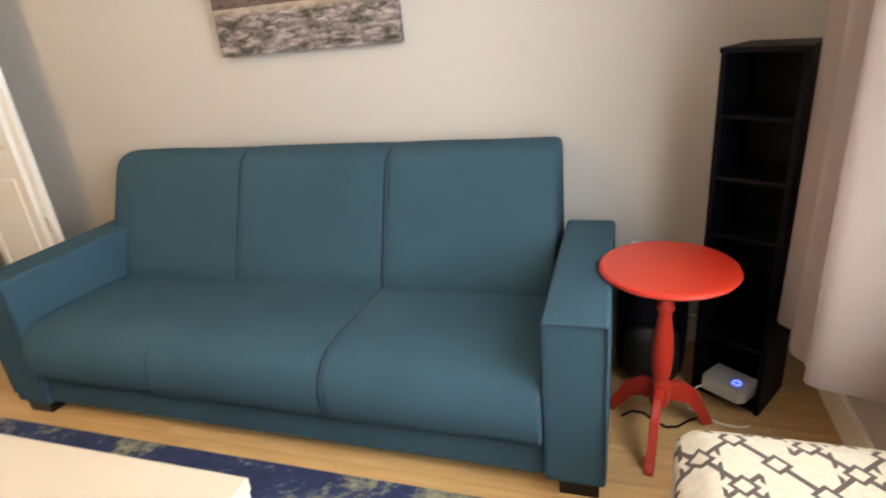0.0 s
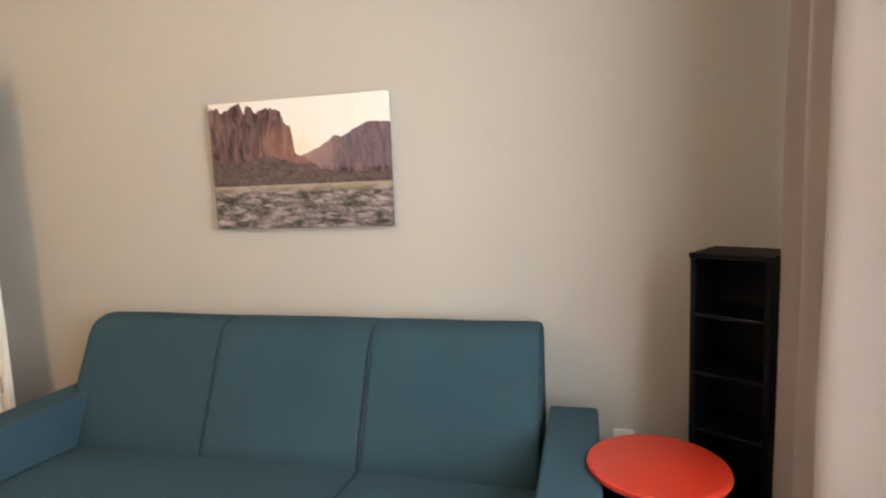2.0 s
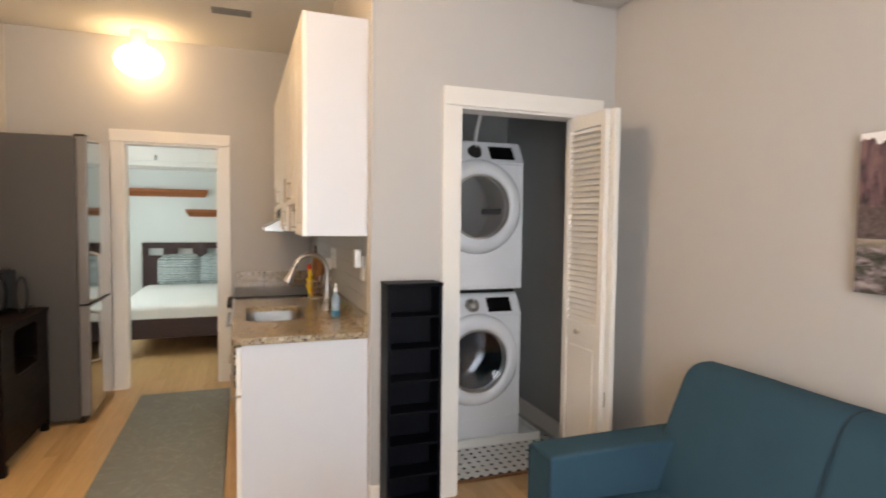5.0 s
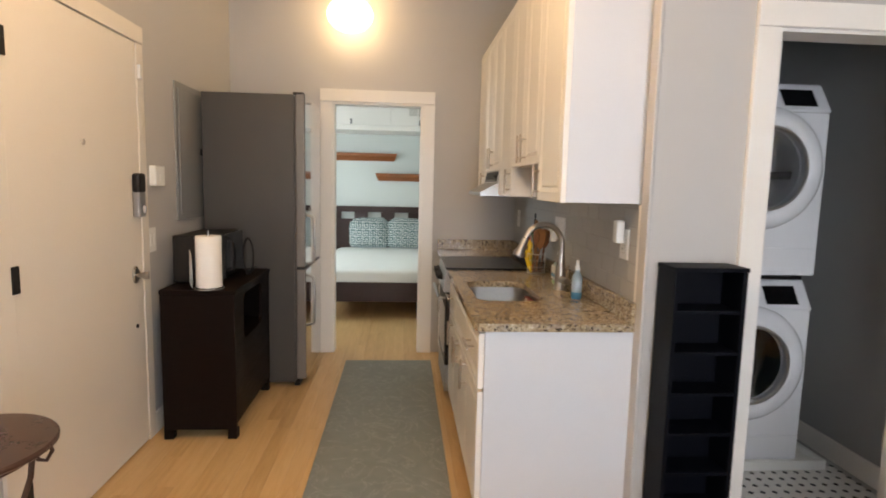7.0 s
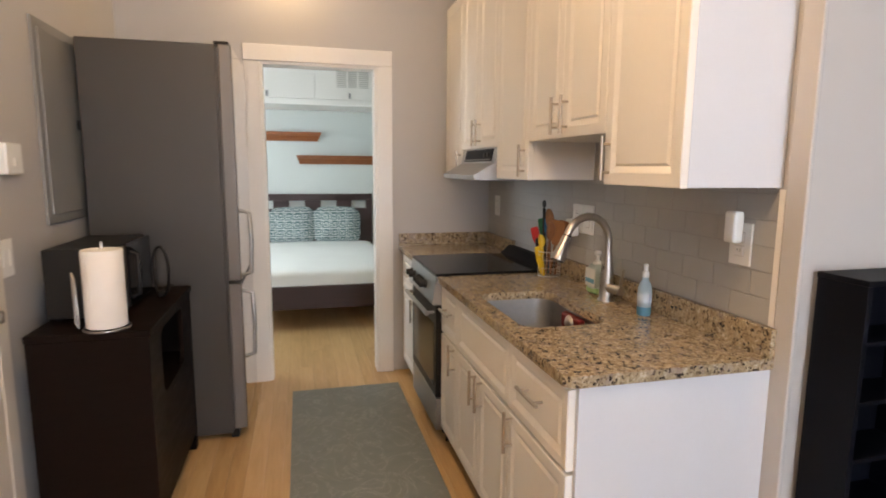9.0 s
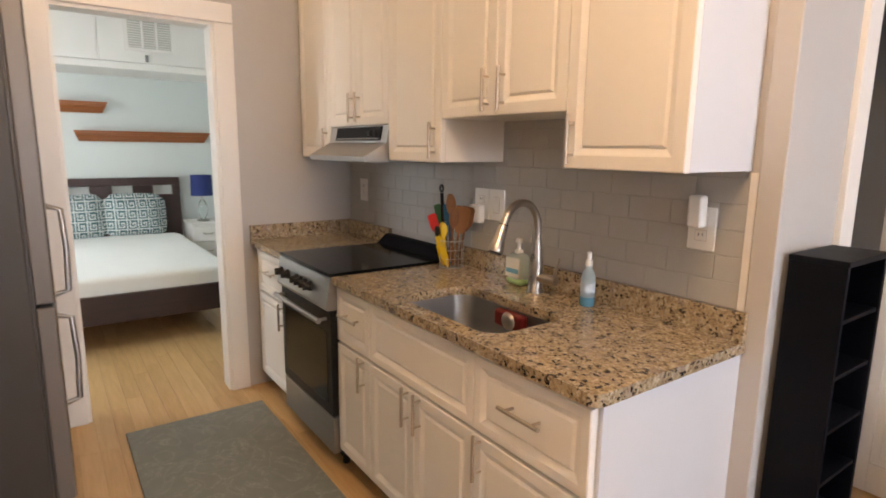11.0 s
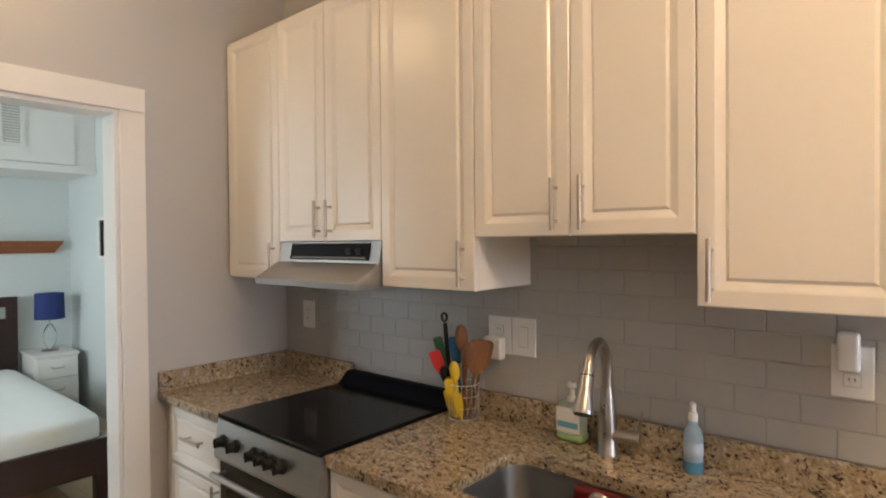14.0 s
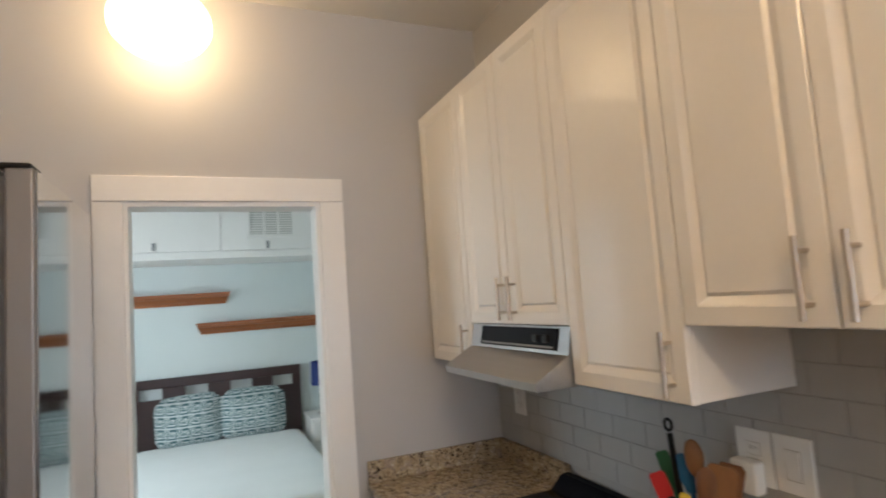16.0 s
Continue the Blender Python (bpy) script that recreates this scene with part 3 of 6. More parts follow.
structure("wall_bedroom_north", box(-9.0, WEST - 0.12, 0.765, 0.885, 0, CEIL), bedroom_paint, "pale mint painted bedroom wall", "wall")
structure("wall_bedroom_south", boxes((-9.0, -8.05, -2.34, -2.22, 0, CEIL), (-6.55, WEST, -2.34, -2.22, 0, CEIL), (-8.05, -6.55, -2.34, -2.22, 0, 0.75), (-8.05, -6.55, -2.34, -2.22, 2.25, CEIL)), bedroom_paint, "pale mint painted bedroom wall with an added, unseen window", "wall")
structure("bedroom_wall_lining", boxes((WEST - 0.135, WEST - 0.122, -2.22, -0.84, 0, CEIL), (WEST - 0.135, WEST - 0.122, 0.10, 0.765, 0, CEIL), (WEST - 0.135, WEST - 0.122, -0.84, 0.10, 2.19, CEIL)), bedroom_paint, "pale mint painted bedroom side of the partition wall", "wall")


def casing_x(name, x, d, y0, y1, top, w, label):
    """Door casing on a wall that faces +x: two uprights and a head, each a board with eased edges."""
    e = thing(name, (x, (y0 + y1) / 2, 0), label, "door frame", kind="structure")
    part("upright", box(x, x + d, y0 - w, y0, 0, top, 0.003), trim_white, e)
    part("upright", box(x, x + d, y1, y1 + w, 0, top, 0.003), trim_white, e)
    part("head", box(x, x + d + 0.003, y0 - w, y1 + w, top + 0.001, top + w, 0.003), trim_white, e)
    return e


e = casing_x("door_frame_1", WEST, 0.022, -0.74, -0.007, 2.09, 0.10, "white painted wooden bedroom door frame")
part("jamb", box(WEST - 0.125, WEST + 0.004, -0.742, -0.725, 0, 2.075), trim_white, e)
part("jamb", box(WEST - 0.125, WEST + 0.004, -0.022, -0.005, 0, 2.075), trim_white, e)
part("head_jamb", box(WEST - 0.125, WEST + 0.004, -0.742, -0.005, 2.074, 2.092), trim_white, e)
e = casing_x("door_frame_2", CLOSET_WALL, 0.020, 1.25, 2.02, 2.062, 0.095, "white painted wooden closet door frame")
part("jamb", box(CLOSET_WALL - 0.125, CLOSET_WALL + 0.004, 1.248, 1.262, 0, 2.05), trim_white, e)
part("jamb", box(CLOSET_WALL - 0.125, CLOSET_WALL + 0.004, 2.008, 2.022, 0, 2.05), trim_white, e)
part("head_jamb", box(CLOSET_WALL - 0.125, CLOSET_WALL + 0.004, 1.248, 2.022, 2.05, 2.064), trim_white, e)


def baseboard(name, x0, x1, y0, y1):
    bm = box(x0, x1, y0, y1, 0, 0.12, 0.003)
    structure(name, bm, trim_white, "white painted wooden baseboard", "baseboard")


baseboard("baseboard", CLOSET_WALL + 0.022, EAST - 0.016, NORTH - 0.015, NORTH)
baseboard("baseboard", EAST - 0.015, EAST, -1.5, NORTH)
baseboard("baseboard", WEST, -4.135, SOUTH, SOUTH + 0.014)
baseboard("baseboard", -2.96, EAST - 0.016, SOUTH, SOUTH + 0.014)
baseboard("baseboard", CLOSET_WALL, CLOSET_WALL + 0.014, KITCHEN_BACK - 0.012, 1.153)
baseboard("baseboard", -3.145, CLOSET_WALL, KITCHEN_BACK - 0.014, KITCHEN_BACK)
baseboard("baseboard", -9.0, WEST - 0.14, 0.75, 0.765)
baseboard("baseboard", -4.45, CLOSET_WALL - 0.13, NORTH - 0.026, NORTH - 0.013)


def window_unit(name, wall, axis, a0, a1, z0, z1, label):
    """Sash window with frame, meeting rail, panes and stool."""
    mid = (z0 + z1) / 2
    def b(u0, u1, d0, d1, za, zb, bev=0.004):
        return box(wall + d0, wall + d1, u0, u1, za, zb, bev) if axis == "x" else box(u0, u1, wall - d1, wall - d0, za, zb, bev)
    e = thing(name, (wall, (a0 + a1) / 2, z0) if axis == "x" else ((a0 + a1) / 2, wall, z0), label, "window", kind="structure")
    part("window_frame", b(a0, a0 + 0.05, 0.01, 0.09, z0 + 0.0605, z1 - 0.0505), trim_white, e)
    part("window_frame", b(a1 - 0.05, a1, 0.01, 0.09, z0 + 0.0605, z1 - 0.0505), trim_white, e)
    part("window_frame", b(a0, a1, 0.01, 0.09, z1 - 0.05, z1), trim_white, e)
    part("window_frame", b(a0, a1, 0.01, 0.09, z0, z0 + 0.06), trim_white, e)
    part("meeting_rail", b(a0 + 0.051, a1 - 0.051, 0.03, 0.07, mid - 0.02, mid + 0.02), trim_white, e)
    for za, zb in ((z0 + 0.06, mid - 0.02), (mid + 0.02, z1 - 0.05)):
        g = part("pane", b(a0 + 0.05, a1 - 0.05, 0.048, 0.052, za, zb, 0), window_glass, e)
        g.visible_shadow = False
    part("window_sill", b(a0 - 0.06, a1 + 0.06, -0.045, 0.03, z0 - 0.002, z0 + 0.028, 0.006), trim_white, e)
    part("apron", b(a0 - 0.04, a1 + 0.04, -0.018, -0.001, z0 - 0.09, z0 - 0.003), trim_white, e)
    return e


window_unit("window_1", EAST, "x", -0.40, 1.42, 0.56, 2.42, "white framed sash window with bright daylight outside")
# unseen window, added on the south side to light the bedroom
window_unit("window_2", -2.22, "y", -8.05, -6.55, 0.75, 2.25, "white framed bedroom sash window, unseen, added for daylight")
structure("backdrop", boxes((3.0, 3.05, -4, 5, -0.2, 6)), daylight_glow, "pale hazy daylight outside the window", "backdrop")

# entry door
e = thing("door_1", (-3.55, SOUTH, 0), "cream painted flush entry door, closed", "door", kind="structure")
part("door_leaf", box(-4.062, -3.07, SOUTH - 0.035, SOUTH + 0.010, 0.008, 2.128, 0.003), door_paint, e)
part("casing", box(-4.142, -4.066, SOUTH, SOUTH + 0.014, 0, 2.132, 0.003), door_paint, e)
part("casing", box(-3.066, -2.96, SOUTH, SOUTH + 0.014, 0, 2.132, 0.003), door_paint, e)
part("casing", box(-4.142, -2.96, SOUTH, SOUTH + 0.018, 2.134, 2.22, 0.003), door_paint, e)
part("stop", box(-4.05, -3.05, SOUTH - 0.06, SOUTH - 0.036, 0.0, 2.13), door_paint, e)
lk = part("smart_lock", box(-4.040, -3.968, SOUTH + 0.0102, SOUTH + 0.050, 1.240, 1.372, 0.010, 3), steel, e, "grey metal keypad lock")
part("keypad", box(-4.042, -3.966, SOUTH + 0.0102, SOUTH + 0.053, 1.365, 1.466, 0.014, 3), black_plastic, lk)
part("thumb_turn", box(-4.012, -3.996, SOUTH + 0.0505, SOUTH + 0.066, 1.262, 1.300, 0.004), chrome, lk)
ro = [(-3.970 + 0.029 * math.cos(2 * math.pi * k / 28), 0.942 + 0.046 * math.sin(2 * math.pi * k / 28)) for k in range(28)]
plate = prism(ro, SOUTH + 0.0102, SOUTH + 0.022, "XZ")
bmesh.ops.bevel(plate, geom=[ed for ed in plate.edges if abs(ed.verts[0].co.y - ed.verts[1].co.y) < 1e-6 and ed.verts[0].co.y > SOUTH + 0.02], offset=0.005, segments=2, affect="EDGES")
kb = part("rosette", plate, chrome, e, "brushed nickel oval rose with a knob", True)
part("knob", rod([(-3.970, SOUTH + 0.020, 0.940), (-3.970, SOUTH + 0.045, 0.940), (-3.972, SOUTH + 0.055, 0.940), (-3.976, SOUTH + 0.074, 0.939), (-3.978, SOUTH + 0.080, 0.939)], [0.011, 0.011, 0.020, 0.022, 0.015], 18), chrome, kb, smooth=True)
part("peephole", lathe([(0.0, -0.004), (0.012, -0.004), (0.014, 0.0)], (-3.554, SOUTH + 0.0098, 1.592), 16, axis="Y"), handle_metal, e)
part("key_cylinder", lathe([(0.0, -0.006), (0.010, -0.006), (0.012, 0.0)], (-3.972, SOUTH + 0.0098, 0.670), 16, axis="Y"), black_plastic, e)
for z in (0.25, 1.07, 1.9):
    part("hinge", box(-3.086, -3.05, SOUTH + 0.0142, SOUTH + 0.022, z - 0.05, z + 0.05, 0.002), black_plastic, e)
solo("door_alarm_contact", box(-4.09, -4.06, SOUTH + 0.018, SOUTH + 0.034, 1.95, 2.02, 0.004), plastic_white, "small white alarm contact on the door frame", "sensor", base=(-4.075, SOUTH + 0.018, 1.985))

# ---- kitchen: lower run ----
FRONT = 0.155


def bar_handle(parent, p, length, axis):
    """Satin bar handle on two posts; p is its middle on the face (y)."""
    x, y, z = p
    d = Vector((1, 0, 0)) if axis == "x" else Vector((0, 0, 1))
    c = Vector((x, y - 0.032, z))
    bm = rod([c - d * length / 2, c + d * length / 2], 0.006, 10)
    for s in (-0.32, 0.32):
        q = c + d * length * s
        rod([q, q + Vector((0, 0.034, 0))], 0.0045, 8, bm)
    return part("handle", bm, handle_metal, parent, "satin nickel bar handle", True)


def panel_door(x0, x1, z0, z1, yf, th=0.020, rail=0.055):
    """Thermofoil cabinet door facing -y, whose wide inner chamfer runs down to a raised field."""
    bm = box(x0 + 0.0015, x1 - 0.0015, yf, yf + th, z0 + 0.0015, z1 - 0.0015)
    f = min((f for f in bm.faces), key=lambda f: f.calc_center_median().y)
    rail = min(rail, (x1 - x0) * 0.26, (z1 - z0) * 0.26)
    for thick, depth in ((0.004, 0.0025), (rail - 0.010, 0.0), (0.006, -0.0015), (0.023, -0.0075), (0.002, 0.0), (0.010, 0.006)):
        bmesh.ops.inset_region(bm, faces=[f], thickness=thick, depth=depth)
    return bm


def base_unit(x0, x1, doors, drawer, label, drawer_handle=True, top=0.864):
    e = thing("base_cabinet", ((x0 + x1) / 2, 0.48, 0), label, "cabinet", "kitchen base cabinets")
    part("body", box(x0 + 0.001, x1 - 0.001, FRONT + 0.021, 0.788, 0.10, top), cabinet_white, e)
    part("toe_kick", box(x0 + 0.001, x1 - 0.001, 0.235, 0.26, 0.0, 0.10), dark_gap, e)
    if drawer:
        d = part("drawer_front", panel_door(x0, x1, 0.622, 0.855, FRONT, rail=0.045), cabinet_white, e)
        if drawer_handle:
            bar_handle(d, ((x0 + x1) / 2, FRONT, 0.752), 0.155, "x")
    for a, b, hx in doors:
        d = part("door", panel_door(a, b, 0.112, 0.612, FRONT), cabinet_white, e)
        bar_handle(d, (hx, FRONT, 0.550), 0.145, "z")
    return e


base_unit(-5.62, -5.168, [(-5.62, -5.168, -5.215)], True, "white raised-panel base cabinet with one drawer beside the stove")
base_unit(-4.545, -4.253, [(-4.545, -4.253, -4.298)], True, "narrow white raised-panel base cabinet with one drawer")
base_unit(-4.253, -3.603, [(-4.253, -3.928, -3.965), (-3.928, -3.603, -3.89)], True, "white raised-panel sink base cabinet with two doors", False, 0.66)
e = base_unit(-3.603, -3.172, [(-3.603, -3.172, -3.565)], True, "white raised-panel base cabinet with one drawer at the counter end")
part("end_panel", box(-3.1715, -3.160, FRONT + 0.0215, 0.788, 0.0, 0.864, 0.001), daylit_white, e, "plain white end panel")
solo("filler_strip", box(-5.698, -5.621, FRONT + 0.02, 0.30, 0.10, 0.864), cabinet_white, "white filler strip between cabinet and wall", "filler strip")

# worktop with the sink cut out
SINK = (-4.130, -3.592, 0.203, 0.528)


def rounded_loop(x0, x1, y0, y1, r, n=7):
    pts = []
    for cx, cy, a0 in ((x1 - r, y1 - r, 0), (x0 + r, y1 - r, 90), (x0 + r, y0 + r, 180), (x1 - r, y0 + r, 270)):
        for k in range(n + 1):
            a = radians(a0 + 90 * k / n)
            pts.append((cx + r * math.cos(a), cy + r * math.sin(a)))
    return pts


def slab_with_hole(outer, inner, z0, z1):
    bm = bmesh.new()
    rims = []
    for z in (z0, z1):
        es, rim = [], []
        for loop in (outer, inner):
            vs = [bm.verts.new((x, y, z)) for x, y in loop]
            es += [bm.edges.new((vs[i], vs[(i + 1) % len(vs)])) for i in range(len(vs))]
            rim.append(vs)
        bmesh.ops.triangle_fill(bm, edges=es, use_beauty=True)
        rims.append(rim)
    for lo, hi in zip(*rims):
        for i in range(len(lo)):
            j = (i + 1) % len(lo)
            bm.faces.new((lo[i], lo[j], hi[j], hi[i]))
    return bm


e = thing("worktop", (-3.85, 0.46, 0.865), "polished beige and brown speckled granite worktop", "worktop")
outer = [(-4.543, 0.135), (-3.175, 0.135), (-3.155, 0.150), (-3.15, 0.17), (-3.15, 0.788), (-4.543, 0.788)]
part("slab", slab_with_hole(outer, rounded_loop(*SINK, 0.070), 0.867, 0.90), granite, e)
part("upstand", box(-4.543, -3.15, 0.766, 0.788, 0.9005, 0.985, 0.002), granite, e)
e = thing("worktop", (-5.43, 0.46, 0.865), "polished speckled granite worktop in the corner beside the stove", "worktop")
part("slab", box(-5.698, -5.168, 0.135, 0.788, 0.867, 0.90, 0.002), granite, e)
part("upstand", box(-5.677, -5.168, 0.766, 0.788, 0.9005, 0.985, 0.002), granite, e)
part("upstand", box(-5.698, -5.6775, 0.137, 0.788, 0.9005, 0.985, 0.002), granite, e)

# sink bowl
bm = bmesh.new()
loops = []
for (grow, z) in ((0.012, 0.866), (0.006, 0.866), (0.004, 0.85), (-0.004, 0.74), (-0.02, 0.705), (-0.05, 0.695)):
    loops.append([bm.verts.new((x, y, z)) for x, y in rounded_loop(SINK[0] - grow, SINK[1] + grow, SINK[2] - grow, SINK[3] + grow, 0.070)])
for a, b in zip(loops, loops[1:]):
    for i in range(len(a)):
        j = (i + 1) % len(a)
        bm.faces.new((a[i], a[j], b[j], b[i]))
bm.faces.new(loops[-1])
e = thing("sink", (-3.86, 0.36, 0.69), "undermounted brushed stainless steel sink bowl", "sink")
part("bowl", bm, sink_steel, e, smooth=True)
part("drain", lathe([(0.0, 0.004), (0.03, 0.002), (0.042, 0.006), (0.045, 0.001), (0.045, -0.002)], (-3.86, 0.37, 0.697), 24), chrome, e, smooth=True)
e = thing("sponge_holder", (-3.85, 0.528, 0.80), "red suction sponge holder on the sink wall", "sponge holder")
part("red_tray", box(-3.920, -3.770, 0.494, 0.528, 0.800, 0.862, 0.012, 3), dark_red, e)
part("strainer", lathe([(0.0, 0.012), (0.022, 0.012), (0.030, 0.006), (0.033, 0.0)], (-3.838, 0.494, 0.832), 24, axis="Y"), chrome, e, smooth=True)

# tap
TX, TY = -3.900, 0.685
e = thing("kitchen_tap", (TX, TY, 0.90), "brushed nickel pull-down kitchen tap with gooseneck", "tap")
part("base", lathe([(0.0, 0), (0.034, 0), (0.034, 0.005), (0.029, 0.011), (0.0285, 0.06), (0.026, 0.11), (0.0185, 0.185), (0.016, 0.20), (0.0, 0.20)], (TX, TY, 0.9005), 28), chrome, e, smooth=True)
arc = [(TX, TY, 1.08)] + [(TX + 0.017 * (1 - math.cos(a)), TY - 0.103 * (1 - math.cos(a)), 1.143 + 0.105 * math.sin(a)) for a in [math.pi * k / 18 for k in range(17)]]
part("neck", rod(arc, 0.0150, 16), chrome, e, smooth=True)
a, b = Vector(arc[-1]), Vector(arc[-1]) - (Vector(arc[-2]) - Vector(arc[-1])).normalized() * 0.105
part("spray_head", rod([a, a.lerp(b, 0.1), a.lerp(b, 0.5), a.lerp(b, 0.85), b], [0.0155, 0.0175, 0.0195, 0.028, 0.0275], 20), chrome, e, smooth=True)
part("collar_ring", rod([a.lerp(b, 0.02), a.lerp(b, 0.05)], 0.0172, 18), black_plastic, e)
part("spray_face", rod([b, b + (b - a).normalized() * 0.004], 0.0235, 18), black_plastic, e)
lv = part("lever_hub", rod([(TX + 0.015, TY - 0.002, 0.958), (TX + 0.07, TY + 0.008, 0.958), (TX + 0.094, TY + 0.012, 0.958)], [0.018, 0.0195, 0.018], 18), chrome, e, smooth=True)
part("lever", rod([(TX + 0.083, TY + 0.010, 0.967), (TX + 0.104, TY + 0.010, 1.045)], [0.007, 0.0055], 10), chrome, lv, smooth=True)

# stove
SX0, SX1 = -5.163, -4.549
e = thing("stove", (-4.856, 0.45, 0), "stainless steel electric range with black glass hob and oven door", "stove")
part("body", box(SX0, SX1, 0.165, 0.775, 0.07, 0.895), black_plastic, e)
part("cooktop", box(SX0 - 0.001, SX1 + 0.001, 0.125, 0.745, 0.8965, 0.912, 0.004), black_glass, e)
part("back_guard", prism([(0.690, 0.9125), (0.735, 0.953), (0.748, 0.960), (0.775, 0.960), (0.775, 0.9125)], SX0, SX1), black_lacquer, e)
part("control_panel", prism([(0.126, 0.893), (0.165, 0.893), (0.165, 0.752), (0.112, 0.752), (0.108, 0.765)], SX0 + 0.001, SX1 - 0.001), steel, e, "stainless control panel")
for kx in (-5.105, -5.02, -4.90, -4.845, -4.79, -4.735):
    k = part("knob", lathe([(0.0, 0.034), (0.014, 0.034), (0.017, 0.030), (0.018, 0.012), (0.023, 0.008), (0.024, 0.0)], (kx, 0.116, 0.825), 20, axis="Y"), black_plastic, e, "black control knob", True)
    part("grip", box(kx - 0.004, kx + 0.004, 0.078, 0.086, 0.808, 0.842, 0.002), black_plastic, k)
od = part("oven_door", box(SX0 + 0.004, SX1 - 0.004, 0.128, 0.164, 0.262, 0.745, 0.005), black_plastic, e)
part("oven_window", box(SX0 + 0.05, SX1 - 0.05, 0.1262, 0.1275, 0.315, 0.645), black_glass, od)
part("oven_handle", rod([(SX0 + 0.03, 0.085, 0.705), (SX1 - 0.03, 0.085, 0.705)], 0.0115, 14), steel, od, "stainless steel handle bar", True)
for hx in (SX0 + 0.05, SX1 - 0.05):
    part("handle_post", rod([(hx, 0.09, 0.705), (hx, 0.13, 0.705)], 0.008, 10), steel, od)
part("warming_drawer", box(SX0 + 0.004, SX1 - 0.004, 0.130, 0.164, 0.085, 0.255, 0.004), steel, e, "stainless drawer front")
for fx in (SX0 + 0.05, SX1 - 0.05):
    for fy in (0.21, 0.72):
        part("foot", lathe([(0.0, 0), (0.016, 0), (0.016, 0.07), (0, 0.07)], (fx, fy, 0.0), 12), black_plastic, e)

# ---- kitchen: wall units ----
UF = 0.465


def wall_unit(x0, x1, z0, doors, label, end=False):
    e = thing("wall_cabinet", ((x0 + x1) / 2, 0.79, z0), label, "cabinet", "kitchen wall cabinets")
    # end unit's body takes the white toned for window daylight
    part("body", box(x0 + 0.001, x1 - 0.001, UF + 0.021, 0.797, z0 + 0.003, 2.472, 0.001), daylit_white if end else cabinet_white, e)
    for a, b, hx in doors:
        d = part("door", panel_door(a, b, z0, 2.475, UF, rail=0.06), cabinet_white, e)
        bar_handle(d, (hx, UF, z0 + 0.087), 0.142, "z")
    return e


wall_unit(-5.668, -5.262, 1.382, [(-5.668, -5.262, -5.30)], "tall white raised-panel wall cabinet in the corner")
wall_unit(-5.262, -4.636, 1.543, [(-5.262, -4.949, -4.985), (-4.949, -4.636, -4.913)], "white two-door wall cabinet above the range hood")
wall_unit(-4.636, -4.225, 1.382, [(-4.636, -4.225, -4.268)], "tall white raised-panel wall cabinet")
wall_unit(-4.225, -3.583, 1.550, [(-4.225, -3.904, -3.945), (-3.904, -3.583, -3.863)], "white two-door wall cabinet above the sink")
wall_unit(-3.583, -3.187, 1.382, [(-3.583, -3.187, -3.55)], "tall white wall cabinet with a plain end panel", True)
solo("filler_strip", box(-5.699, -5.669, UF + 0.012, 0.60, 1.384, 2.472), cabinet_white, "white filler strip beside the wall cabinet", "filler strip", base=(-5.684, 0.60, 1.384))

e = thing("range_hood", (-4.95, 0.79, 1.375), "stainless steel under-cabinet range hood", "range hood")
hx0, hx1 = -5.257, -4.641
part("canopy", prism([(0.788, 1.375), (0.345, 1.375), (0.340, 1.398), (0.455, 1.462), (0.47, 1.541), (0.788, 1.541)], hx0, hx1), hood_steel, e)
part("control_strip", prism([(0.4555, 1.472), (0.4510, 1.473), (0.4640, 1.536), (0.4690, 1.535)], hx0 + 0.085, hx1 - 0.055), black_lacquer, e, "black control strip")
part("trim_strip", prism([(0.4520, 1.478), (0.4500, 1.478), (0.4520, 1.484), (0.4540, 1.484)], hx0 + 0.10, hx1 - 0.07), panel_grey, e)
for kx in (-4.80, -4.745):
    part("slider", box(kx - 0.014, kx + 0.014, 0.447, 0.456, 1.494, 1.516, 0.003), black_plastic, e)
part("filter", box(hx0 + 0.06, hx1 - 0.06, 0.40, 0.72, 1.370, 1.3745), panel_grey, e)

# ---- outlets and switches ----


def wall_plate(name, x0, x1, y, z0, z1, label, sockets=0, rocker=False, plug=None):
    e = thing(name, ((x0 + x1) / 2, y, (z0 + z1) / 2), label, "outlet" if sockets else "switch")
    part("plate", box(x0, x1, y - 0.007, y, z0, z1, 0.003), plastic_white, e)
    cx, cz = (x0 + x1) / 2, (z0 + z1) / 2
    for k in range(sockets):
        zc = cz + (0.021 if k == 0 else -0.021)
        part("socket_gap", box(cx - 0.0185, cx + 0.0185, y - 0.0080, y - 0.0071, zc - 0.0165, zc + 0.0165), router_grey, e)
        s = part("socket", box(cx - 0.017, cx + 0.017, y - 0.0095, y - 0.0072, zc - 0.015, zc + 0.015, 0.001), plastic_white, e)
        for dx in (-0.006, 0.006):
            part("slot", box(cx + dx - 0.001, cx + dx + 0.001, y - 0.0102, y - 0.0096, zc - 0.002, zc + 0.007), dark_gap, s)
    if rocker:
        part("rocker_gap", box(cx - 0.0195, cx + 0.0195, y - 0.0078, y - 0.0071, cz - 0.0365, cz + 0.0365), router_grey, e)
        part("rocker", prism([(y - 0.0072, cz - 0.034), (y - 0.0085, cz - 0.034), (y - 0.012, cz + 0.034), (y - 0.0072, cz + 0.034)], cx - 0.017, cx + 0.017), plastic_white, e)
    if plug:
        part("plug_in_device", box(plug[0], plug[1], y - 0.048, y - 0.0105, plug[2], plug[3], 0.009, 3), plastic_white, e, "white plug-in device")
    return e


